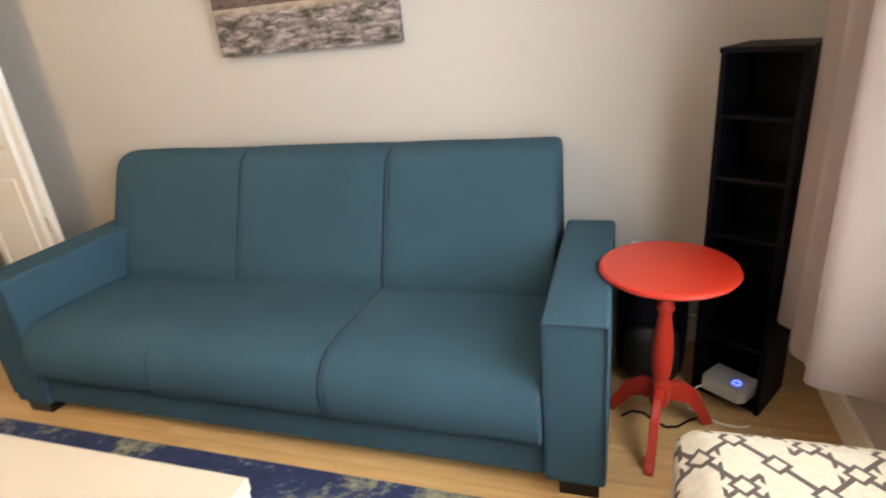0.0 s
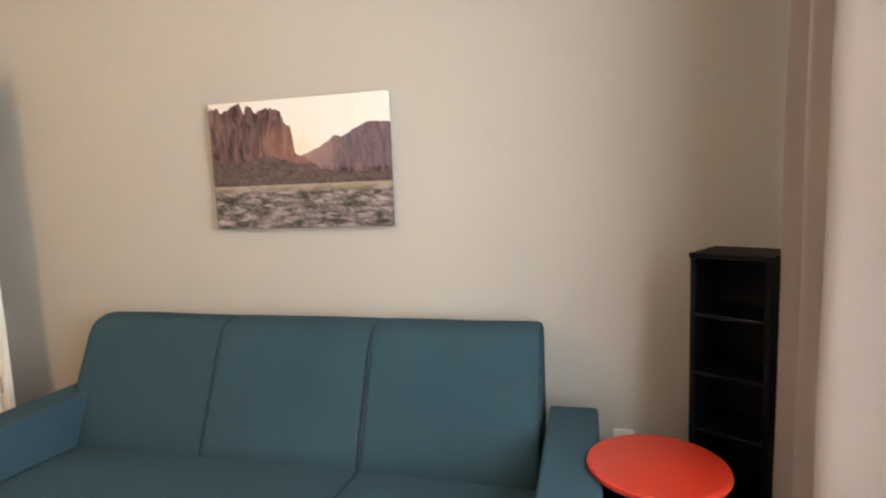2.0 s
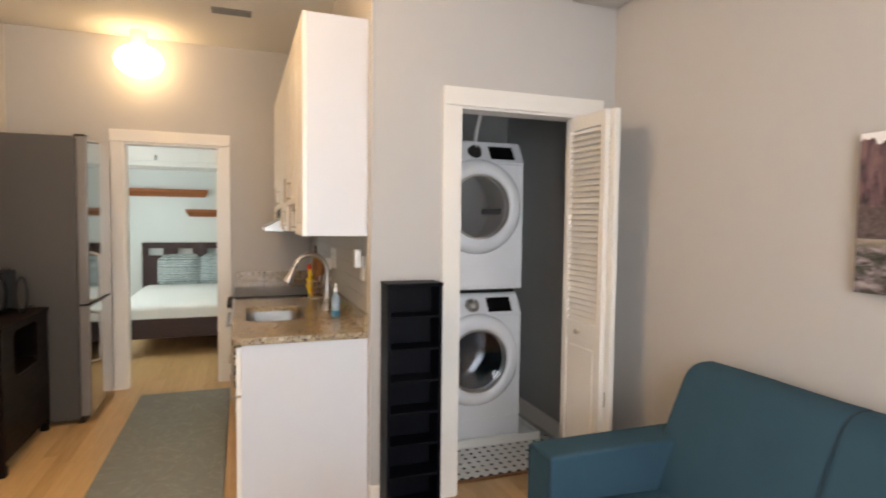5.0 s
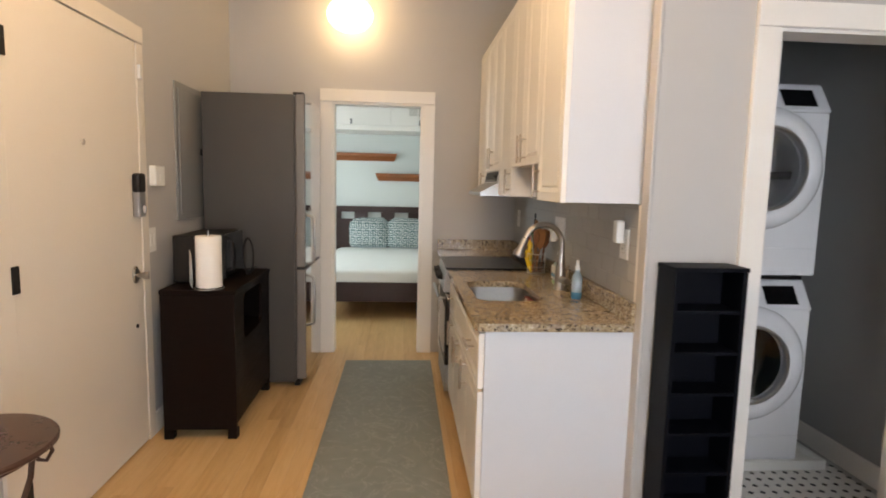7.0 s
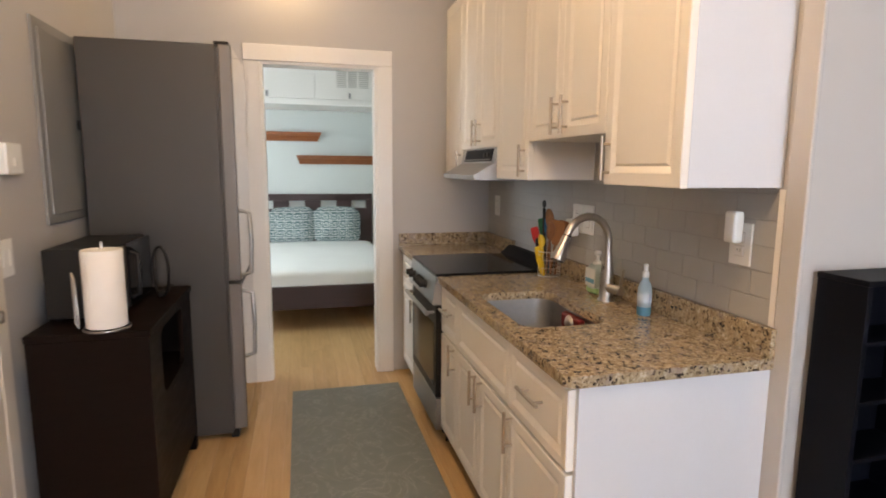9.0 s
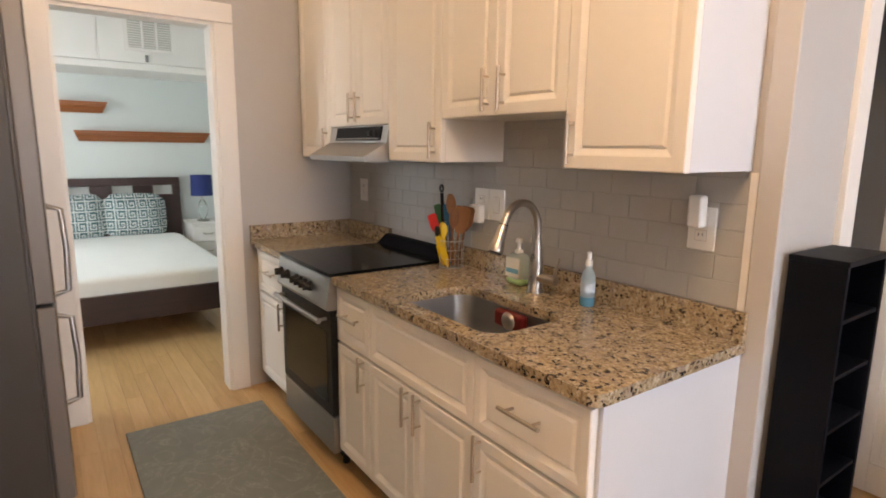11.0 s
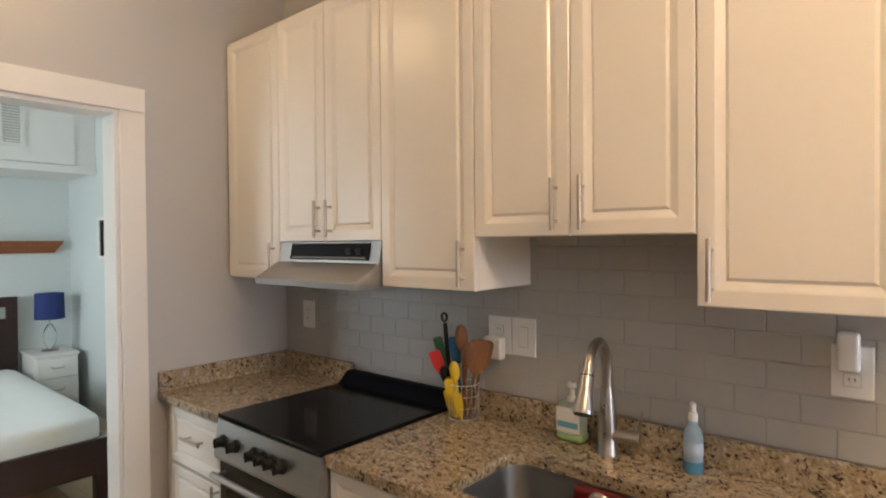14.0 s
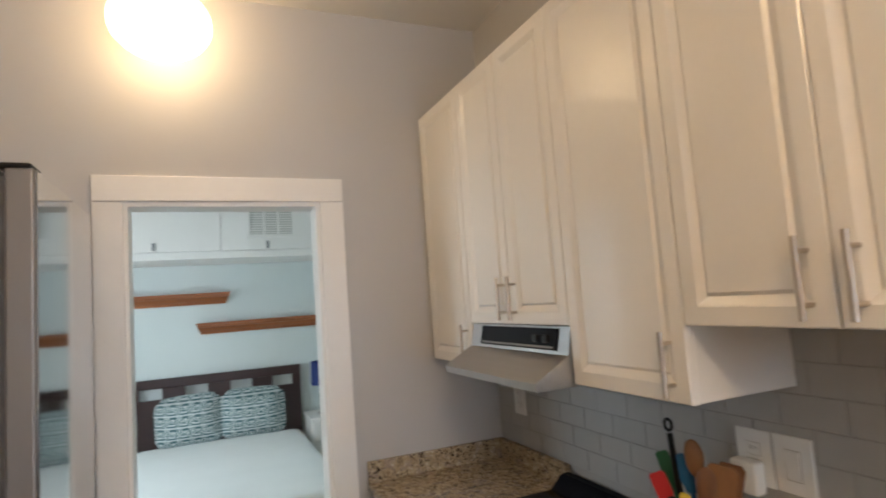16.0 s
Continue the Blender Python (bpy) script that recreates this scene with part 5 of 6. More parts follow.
def media_tower(m, w, d, h, shelves, label, name="media_tower"):
    """Narrow open shelf tower: sides, top, plinth, back and shelves. Its open front faces local -y."""
    e = thing(name, m.translation, label, "shelf", "black media towers")
    def p(n, *b):
        bm = box(*b, 0.0015)
        ob = part(n, bm, black_lacquer)
        ob.parent = e
        return ob
    t = 0.016
    p("side_panel", -w / 2, -w / 2 + t, 0, d, 0, h - t)
    p("side_panel", w / 2 - t, w / 2, 0, d, 0, h - t)
    p("top", -w / 2 - 0.003, w / 2 + 0.003, -0.004, d, h - t + 0.0005, h)
    p("back_panel", -w / 2 + t, w / 2 - t, d - 0.006, d - 0.001, 0.04, h - t)
    p("plinth", -w / 2 + t, w / 2 - t, 0.012, 0.026, 0, 0.044)
    for k in range(shelves + 1):
        z = 0.045 + (h - 0.06) * k / (shelves + 1)
        p("shelf", -w / 2 + t, w / 2 - t, 0.004, d - 0.007, z, z + 0.012)
    e.matrix_basis = m
    return e


media_tower(pose(-2.942, 0.972, 0, 0, 0, 90), 0.277, 0.142, 1.165, 6, "narrow black open media tower against the wall")
media_tower(pose(0.2915, 1.7965, 0, 0, 0, -30.8), 0.225, 0.215, 1.162, 5, "narrow black open media tower in the window corner")

e = thing("pedestal_table", (0.072, 1.60, 0), "round red painted wooden pedestal side table", "side table")
part("tabletop", lathe([(0.0, 0.578), (0.165, 0.578), (0.186, 0.583), (0.192, 0.590), (0.190, 0.598), (0.182, 0.602), (0.0, 0.602)], (0.072, 1.60, 0), 56), red_paint, e, smooth=False)
part("pedestal", lathe([(0.0, 0.115), (0.024, 0.115), (0.030, 0.125), (0.030, 0.20), (0.022, 0.215), (0.028, 0.235), (0.033, 0.30), (0.030, 0.36), (0.020, 0.43), (0.019, 0.45), (0.026, 0.46), (0.026, 0.475), (0.021, 0.485), (0.027, 0.56), (0.040, 0.5775), (0.0, 0.5775)], (0.072, 1.60, 0), 28), red_paint, e, smooth=True)
for fx, fy in ((0.040, 1.406), (0.236, 1.683), (-0.085, 1.715)):
    d = Vector((fx - 0.072, fy - 1.60, 0))
    L = d.length
    bm = prism([(0.015, 0.195), (0.07, 0.190), (0.125, 0.145), (0.16, 0.075), (L - 0.01, 0.028), (L + 0.005, 0.016), (L + 0.005, 0.0), (L - 0.03, 0.0), (0.135, 0.045), (0.10, 0.105), (0.06, 0.13), (0.015, 0.13)], -0.013, 0.013)
    bmesh.ops.bevel(bm, geom=bm.edges[:], offset=0.004, segments=1, affect="EDGES")
    place_part(bm, Matrix.Translation((0.072, 1.60, 0)) @ Matrix.Rotation(math.atan2(d.y, d.x) - math.pi / 2, 4, "Z"))
    part("leg", bm, red_paint, e)

rm = Matrix.Translation((0.305, 1.800, 0.058)) @ Matrix.Rotation(radians(-38), 4, "Z") @ Matrix.Scale(0.88, 4)
e = thing("router", rm.translation, "grey-white wireless router with a glowing blue ring", "router")
part("case", place_part(prism([(-0.07, -0.065), (0.07, -0.065), (0.085, -0.04), (0.085, 0.065), (-0.085, 0.065), (-0.085, -0.04)], 0.0, 0.045, "XY"), rm), router_grey, e)
part("top_plate", place_part(prism([(-0.066, -0.061), (0.066, -0.061), (0.079, -0.038), (0.079, 0.061), (-0.079, 0.061), (-0.079, -0.038)], 0.0452, 0.049, "XY"), rm), router_grey, e)
bm = rod([(0.034 + 0.014 * math.cos(2 * math.pi * k / 20), -0.012 + 0.014 * math.sin(2 * math.pi * k / 20), 0.050) for k in range(21)], 0.0035, 6)
part("led_ring", place_part(bm, rm), led_blue, e, "glowing blue ring light", True)
solo("white_cable", rod([(0.25, 1.80, 0.075), (0.205, 1.79, 0.06), (0.175, 1.77, 0.02), (0.18, 1.74, 0.006), (0.22, 1.705, 0.006), (0.27, 1.675, 0.006), (0.32, 1.665, 0.006), (0.355, 1.680, 0.006)], 0.003, 6), plastic_white, "thin white cable running over the floor", "cable", base=(0.25, 1.70, 0.0), smooth=True)
solo("black_cable", rod([(-0.04 + 0.035 * k, 1.66 + 0.035 * math.sin(k * 1.1), 0.006) for k in range(9)], 0.0045, 6), black_plastic, "black power cable lying on the floor", "cable", base=(0.1, 1.66, 0.0), smooth=True)

e = thing("backpack", (0.06, 1.98, 0), "black fabric backpack standing behind the side table", "bag")
part("body", cushion(-0.055, 0.165, 1.87, 2.09, 0.0, 0.42, 0.06, 0.012, 8), black_lacquer, e, smooth=True)
part("front_pocket", cushion(-0.03, 0.14, 1.825, 1.885, 0.03, 0.24, 0.03, 0.008, 6), black_plastic, e, smooth=True)
part("carry_loop", rod([(0.02, 1.98, 0.415), (0.03, 1.98, 0.455), (0.08, 1.98, 0.455), (0.09, 1.98, 0.415)], 0.008, 8), panel_grey, e, smooth=True)

solo("area_rug", box(-2.62, -0.20, -0.45, 1.218, 0.0, 0.010, 0.003), rug_blue, "distressed blue and grey area rug", "rug")
e = thing("coffee_table", (-1.30, 0.54, 0.010), "low white coffee table on the rug", "coffee table")
part("tabletop", box(-1.78, -0.822, 0.29, 0.79, 0.385, 0.42, 0.003), table_white, e)
part("side_panel", box(-0.862, -0.826, 0.294, 0.786, 0.0105, 0.3845, 0.002), daylit_white, e)
part("side_panel", box(-1.776, -1.74, 0.294, 0.786, 0.0105, 0.3845, 0.002), daylit_white, e)
part("lower_shelf", box(-1.739, -0.863, 0.30, 0.78, 0.12, 0.14, 0.002), daylit_white, e)

e = thing("ottoman", (0.315, 0.885, 0), "square ottoman in white cloth with a dark trellis print", "ottoman")
part("cushion_top", cushion(0.078, 0.558, 0.640, 1.138, 0.285, 0.422, 0.035, 0.018, 12), ottoman_cloth, e, smooth=True)
part("body", box(0.098, 0.538, 0.660, 1.118, 0.06, 0.305, 0.015), ottoman_cloth, e)
part("piping", rod([(0.088, 0.650, 0.340), (0.548, 0.650, 0.340), (0.548, 1.128, 0.340), (0.088, 1.128, 0.340), (0.088, 0.650, 0.340)], 0.005, 6), ottoman_cloth, e)
for lx in (0.123, 0.513):
    for ly in (0.685, 1.093):
        part("leg", lathe([(0, 0), (0.014, 0), (0.022, 0.062), (0, 0.062)], (lx, ly, 0.0), 12), black_plastic, e)


def curtain(name, plan, z0, z1, material, label):
    """A cloth hung from its top edge: folds drawn in plan, swinging a little on the way down."""
    pts = [Vector((*p, 0)) for p in plan]
    line = []
    for k in range(len(pts) - 1):
        a, b, c, d = pts[max(k - 1, 0)], pts[k], pts[k + 1], pts[min(k + 2, len(pts) - 1)]
        for q in range(6):
            t = q / 6
            line.append(0.5 * (2 * b + (c - a) * t + (2 * a - 5 * b + 4 * c - d) * t * t + (3 * b - a - 3 * c + d) * t ** 3))
    line.append(pts[-1])
    bm = bmesh.new()
    rows = 18
    grid = []
    for p in line:
        col = []
        for j in range(rows + 1):
            v = j / rows
            x = 0.50 + (p.x - 0.50) * (1.03 - 0.12 * v) + 0.005 * noise.noise(Vector((p.x * 6, p.y * 6, v * 4)))
            y = p.y - 0.010 * v + 0.007 * noise.noise(Vector((p.y * 7, v * 3, 2.0)))
            col.append(bm.verts.new((x, y, z0 + (z1 - z0) * v)))
        grid.append(col)
    for a, b in zip(grid, grid[1:]):
        for j in range(rows):
            bm.faces.new((a[j], b[j], b[j + 1], a[j + 1]))
    bmesh.ops.solidify(bm, geom=bm.faces[:], thickness=0.003)
    return solo(name, bm, material, label, "curtain", base=(0.50, 1.64, z1), smooth=True)


FOLDS = [(0.57, 1.80), (0.50, 1.79), (0.410, 1.748), (0.43, 1.69), (0.48, 1.65), (0.45, 1.615), (0.402, 1.575), (0.42, 1.52), (0.475, 1.495), (0.445, 1.465), (0.400, 1.435), (0.418, 1.405), (0.49, 1.385), (0.560, 1.362), (0.562, 1.338), (0.545, 1.345)]
curtain("curtain", FOLDS, 0.365, 2.50, curtain_cloth, "dusty beige window curtain hanging in soft folds")
e = thing("curtain_rod", (0.50, 0.6, 2.52), "dark metal curtain rod above the window", "curtain rod")
part("rod", rod([(0.50, -0.75, 2.515), (0.50, 2.02, 2.515)], 0.011, 12), black_plastic, e, smooth=True)
for y in (-0.60, 1.98):
    part("bracket", rod([(0.50, y, 2.515), (EAST, y, 2.515)], 0.007, 8), black_plastic, e)
for y in (-0.77, 2.04):
    part("finial", lathe([(0, -0.022), (0.014, -0.016), (0.02, 0), (0.014, 0.016), (0, 0.022)], (0.50, y, 2.515), 16), black_plastic, e, smooth=True)

e = thing("bistro_table", (-2.46, -1.30, 0), "small round brown table with curled metal legs", "table")
part("tabletop", lathe([(0.0, 0.722), (0.212, 0.722), (0.22, 0.728), (0.22, 0.738), (0.216, 0.742), (0.0, 0.742)], (-2.46, -1.30, 0), 48), brown_top, e)
part("under_ring", rod([(-2.46 + 0.165 * math.cos(2 * math.pi * k / 32), -1.30 + 0.165 * math.sin(2 * math.pi * k / 32), 0.70) for k in range(33)], 0.007, 8), brown_top, e, smooth=True)
for q in range(4):
    a = radians(45 + 90 * q)
    pts = [(0.165, 0.70), (0.195, 0.69), (0.205, 0.66), (0.19, 0.635), (0.17, 0.645), (0.165, 0.665)]
    leg = [(0.165, 0.718), (0.15, 0.60), (0.09, 0.42), (0.09, 0.30), (0.16, 0.12), (0.21, 0.0)]
    to = lambda r, z: (-2.46 + r * math.cos(a), -1.30 + r * math.sin(a), z)
    l = part("leg", rod([to(*p) for p in leg], 0.008, 8), brown_top, e, smooth=True)
    part("scroll", rod([to(*p) for p in pts], 0.006, 8), brown_top, l, smooth=True)

# ---- laundry closet ----


def laundry_machine(name, z0, label, washer):
    x0, y0, y1, h = -3.655, 1.232, 1.918, 0.965
    yc = (y0 + y1) / 2
    e = thing(name, (x0 - 0.36, yc, z0), label, "washing machine" if washer else "dryer")
    zc = z0 + 0.54
    hole = [(yc + 0.02 + 0.195 * math.cos(2 * math.pi * k / 40), zc + 0.195 * math.sin(2 * math.pi * k / 40)) for k in range(40)]
    shoulder, lean = z0 + h - 0.150, 0.075
    rim = rounded_loop(y0, y1, z0 + 0.012, shoulder, 0.010, 3)
    bm = slab_with_hole(rim, hole, -0.02, 0.0)
    bmesh.ops.transform(bm, matrix=Matrix(((0, 0, 1, x0), (1, 0, 0, 0), (0, 1, 0, 0), (0, 0, 0, 1))), verts=bm.verts)
    part("front_panel", bm, appliance_white, e)
    side = [(x0 - 0.74, z0 + 0.012), (x0 - 0.0205, z0 + 0.012), (x0 - 0.0205, shoulder), (x0 - lean - 0.012, z0 + h), (x0 - 0.74, z0 + h)]
    for ya, yb in ((y0, y0 + 0.012), (y1 - 0.012, y1)):
        part("side_panel", prism(side, ya, yb, "XZ"), appliance_white, e)
    part("lid", box(x0 - 0.74, x0 - lean - 0.012, y0 + 0.0121, y1 - 0.0121, z0 + h - 0.012, z0 + h), appliance_white, e)
    part("bottom", box(x0 - 0.727, x0 - 0.0205, y0 + 0.0121, y1 - 0.0121, z0 + 0.012, z0 + 0.03), appliance_white, e)
    part("back_panel", box(x0 - 0.74, x0 - 0.728, y0 + 0.0121, y1 - 0.0121, z0 + 0.012, z0 + h - 0.0125), appliance_white, e)
    part("drum", lathe([(0.194, -0.001), (0.194, -0.05), (0.26, -0.06), (0.262, -0.42), (0.20, -0.45), (0.0, -0.44)], (x0, yc + 0.02, zc), 48, axis="X", cap=False), drum_steel if washer else dryer_drum, e, "metal drum", True)
    for q in range(3):
        a = 2.1 * q + 0.4
        part("drum_paddle", place_part(box(-0.40, -0.07, -0.02, 0.02, 0.20, 0.258, 0.01), Matrix.Translation((x0, yc + 0.02, zc)) @ Matrix.Rotation(a, 4, "X")), drum_steel, e)
    fascia = prism([(x0 - 0.020, shoulder + 0.001), (x0 + 0.012, shoulder + 0.001), (x0 + 0.014, shoulder + 0.012), (x0 - lean + 0.010, z0 + h - 0.014), (x0 - lean - 0.004, z0 + h - 0.003), (x0 - lean - 0.0115, z0 + h - 0.001)], y0 + 0.001, y1 - 0.001, "XZ")
    bmesh.ops.bevel(fascia, geom=[ed for ed in fascia.edges if abs(ed.verts[0].co.y - ed.verts[1].co.y) < 1e-6], offset=0.004, segments=2, affect="EDGES")
    part("control_panel", fascia, appliance_white, e, "sloping white control panel")
    slope = Matrix.Translation((x0 - lean / 2 + 0.013, 0, z0 + h - 0.076)) @ Matrix.Rotation(-math.atan2(lean + 0.004, 0.136 - 0.012), 4, "Y")
    part("display", place_part(box(0.0, 0.003, y1 - 0.235, y1 - 0.065, -0.052, 0.050, 0.001), slope), black_glass, e, "dark display panel")
    k = part("dial", place_part(lathe([(0.0, 0.036), (0.030, 0.034), (0.036, 0.028), (0.040, 0.008), (0.046, 0.004), (0.048, 0.0)], (0.0, yc + 0.005, 0.0), 28, axis="X"), slope), steel if washer else black_plastic, e, "round selector dial", True)
    part("dial_mark", place_part(box(0.0355, 0.0372, yc + 0.002, yc + 0.008, 0.008, 0.028), slope), plastic_white, k)
    d = part("door_ring", lathe([(0.2015, 0.020), (0.207, 0.050), (0.226, 0.060), (0.270, 0.052), (0.293, 0.032), (0.300, 0.012), (0.301, 0.001), (0.2015, 0.001), (0.2015, 0.020)], (x0, yc + 0.02, zc), 56, axis="X", cap=False), appliance_white, e, "round white door ring", True)
    dish = [(0.0, 0.004), (0.06, 0.006), (0.11, 0.014), (0.15, 0.026), (0.185, 0.040), (0.2005, 0.046)] if washer else [(0.0, 0.041), (0.10, 0.0415), (0.17, 0.0435), (0.2005, 0.046)]
    pane = lathe(dish + [(r, x - 0.004) for r, x in dish[::-1]], (x0, yc + 0.02, zc), 48, axis="X")
    bmesh.ops.recalc_face_normals(pane, faces=pane.faces[:])
    part("door_glass", pane, door_glass, d, "dark door glass", True)
    part("door_trim", lathe([(0.190, 0.046), (0.196, 0.054), (0.205, 0.054), (0.207, 0.047), (0.190, 0.046)], (x0, yc + 0.02, zc), 56, axis="X", cap=False), steel, d, smooth=True)
    part("kick_panel", box(x0 + 0.0005, x0 + 0.005, y0 + 0.02, y1 - 0.02, z0 + 0.03, z0 + 0.15, 0.002), appliance_white, e)
    for fy in (y0 + 0.06, y1 - 0.06):
        for fx in (x0 - 0.05, x0 - 0.68):
            part("foot", lathe([(0, 0), (0.02, 0), (0.02, 0.0125), (0, 0.0125)], (fx, fy, z0), 12), black_plastic, e)
    return e


structure("closet_floor", box(-4.45, CLOSET_WALL - 0.125, KITCHEN_BACK + 0.12, NORTH - 0.026, -0.004, 0.006), grout, "grey grout bed of the closet mosaic floor", "floor")
solo("washer_pan", boxes((-4.44, -3.625, 1.10, 2.06, 0.0125, 0.034), (-3.640, -3.615, 1.10, 2.06, 0.0125, 0.062), (-4.44, -3.640, 2.04, 2.06, 0.034, 0.062), (-4.44, -3.640, 1.10, 1.12, 0.034, 0.062)), plastic_white, "white plastic drip pan under the washing machine", "drip pan")
laundry_machine("washing_machine", 0.0345, "white front-loading washing machine with a dark round door", True)
laundry_machine("dryer", 1.018, "white front-loading dryer stacked on the washing machine", False)
bm = box(-4.35, -3.70, 1.26, 1.89, 1.0005, 1.0175)
solo("stacking_kit", bm, black_plastic, "black stacking plate between washer and dryer", "stacking plate")
solo("drain_hose", rod([(-3.80, 1.635, 1.985), (-3.80, 1.645, 2.06), (-3.80, 1.662, 2.13), (-3.80, 1.682, 2.21), (-3.82, 1.71, 2.34), (-3.85, 1.73, 2.5), (-3.85, 1.73, 2.94)], 0.013, 10), plastic_white, "pale hose rising from the dryer", "hose", base=(-3.80, 1.635, 1.985), smooth=True)
bm = rod([(-4.10, 1.28, 1.985), (-4.10, 1.28, 2.25), (-4.12, 1.30, 2.45), (-4.15, 1.32, 2.95)], 0.055, 16)
solo("dryer_duct", bm, hose_silver, "flexible foil dryer duct", "duct", base=(-4.10, 1.28, 1.985), smooth=True)

# folding louvred door, two leaves folded back beside the opening


def louvre_leaf(parent, m, w, h):
    leaf = part("leaf", bmesh.new(), trim_white, parent)
    leaf.name = "leaf"
    def p(n, *b, rot=None, at=None, bev=0.002):
        bm = box(*b, bev)
        if rot is not None:
            place_part(bm, Matrix.Translation(at) @ Matrix.Rotation(rot, 4, "X"))
        place_part(bm, m)
        return part(n, bm, trim_white, leaf)
    st = 0.042
    p("stile", 0, st, 0, 0.028, 0, h)
    p("stile", w - st, w, 0, 0.028, 0, h)
    p("top_rail", st, w - st, 0.001, 0.027, h - 0.075, h)
    p("lock_rail", st, w - st, 0.001, 0.027, 0.800, 0.905)
    p("bottom_rail", st, w - st, 0.001, 0.027, 0, 0.13)
    p("lower_panel", st, w - st, 0.009, 0.019, 0.13, 0.800)
    p("raised_field", st + 0.03, w - st - 0.03, 0.004, 0.024, 0.16, 0.77, bev=0.006)
    n = 34
    z0, z1 = 0.905, h - 0.075
    for k in range(n):
        z = z0 + (z1 - z0) * (k + 0.5) / n
        p("slat", st, w - st, -0.015, 0.015, -0.003, 0.003, rot=radians(48), at=(0, 0.014, z), bev=0)
    return leaf


e = thing("folding_door", (-2.98, 1.97, 0), "white louvred folding closet door, folded open", "door")
HD = 2.040
l1 = louvre_leaf(e, pose(-3.172, 1.934, 0.012, 0, 0, 0.6), 0.365, HD)
l2 = louvre_leaf(e, pose(-3.140, 1.974, 0.012, 0, 0, -0.8), 0.372, HD)
part("knob", lathe([(0.0, 0.030), (0.012, 0.028), (0.016, 0.022), (0.012, 0.012), (0.007, 0.008), (0.008, 0.0)], (-3.0, 1.9355, 0.868), 18, axis="Y"), handle_metal, l1, smooth=True)
part("hinge", rod([(-2.80, 1.968, 0.5), (-2.80, 1.968, 0.58)], 0.006, 8), handle_metal, l1)

# ---- bedroom ----
e = thing("bed", (-7.93, -0.37, 0), "dark cherry wooden double bed with a slotted headboard", "bed")
by0, by1, bx0, bx1 = -1.075, 0.335, -6.905, -8.90
hy0, hy1 = -1.095, 0.357
slots = [(-1.02, -0.835), (-0.648, -0.464), (-0.272, -0.084), (0.10, 0.282)]
part("headboard_panel", box(-8.965, -8.92, hy0, hy1, 0.22, 0.935, 0.004), bed_wood, e)
part("headboard_rail", box(-8.968, -8.917, hy0, hy1, 1.032, 1.112, 0.005), bed_wood, e)
edges = [hy0] + [v for s in slots for v in s] + [hy1]
for a, b in zip(edges[0::2], edges[1::2]):
    part("headboard_post", box(-8.965, -8.92, a, b, 0.9352, 1.0318), bed_wood, e)
part("foot_rail", box(bx1 + 1.955, bx0 + 0.03, by0, by1, 0.185, 0.392, 0.004), bed_wood, e)
part("side_rail", box(-8.92, bx1 + 1.954, by1 - 0.028, by1, 0.185, 0.392, 0.004), bed_wood, e)
part("side_rail", box(-8.92, bx1 + 1.954, by0, by0 + 0.028, 0.185, 0.392, 0.004), bed_wood, e)
part("slat_base", box(-8.90, bx1 + 1.95, by0 + 0.03, by1 - 0.03, 0.27, 0.29), utensil_wood, e)
for lx in (bx0 - 0.045, -8.965):
    for ly in (by0, by1 - 0.065):
        part("leg", box(lx, lx + 0.07, ly, ly + 0.065, 0.0, 0.1848 if lx > -8 else 0.2195, 0.003), bed_wood, e)
bm = cushion(-8.90, -6.915, by0 + 0.012, by1 - 0.012, 0.292, 0.535, 0.055, 0.012, 16)
for v in bm.verts:
    v.co.z += 0.006 * noise.noise(v.co * 3.0) if v.co.z > 0.45 else 0
e = thing("mattress", (-7.9, (by0 + by1) / 2, 0.292), "mattress with a smooth white fitted sheet", "mattress")
part("fitted_sheet", bm, sheet_white, e, smooth=True)
hem = [(-8.86, by0 + 0.010), (-6.965, by0 + 0.010), (-6.925, by0 + 0.025), (-6.913, by0 + 0.065), (-6.913, by1 - 0.065), (-6.925, by1 - 0.025), (-6.965, by1 - 0.010), (-8.86, by1 - 0.010)]
part("hem", rod([(x, y, 0.325 + 0.006 * math.sin(9 * x + 7 * y)) for x, y in hem], 0.006, 6), sheet_white, e, smooth=True)
for y0, y1, tilt in ((-0.86, -0.36, 3), (-0.35, 0.16, -2)):
    bm = cushion(-0.075, 0.075, y0, y1, 0.0, 0.405, 0.05, 0.03, 10)
    yc = (y0 + y1) / 2
    for v in bm.verts:
        dy, dz = (v.co.y - yc) / 0.26, (v.co.z - 0.2025) / 0.2025
        v.co.x *= 1.0 - 0.72 * max(abs(dy), abs(dz)) ** 3
    place_part(bm, Matrix.Translation((-8.80, 0, 0.535)) @ Matrix.Rotation(radians(-14), 4, "Y") @ Matrix.Translation((0, yc, 0)) @ Matrix.Rotation(radians(tilt), 4, "X") @ Matrix.Translation((0, -yc, 0)))
    solo("pillow", bm, pillow_cloth, "square pillow in a teal and white key pattern", "pillow", group="pillows on the bed", smooth=True)

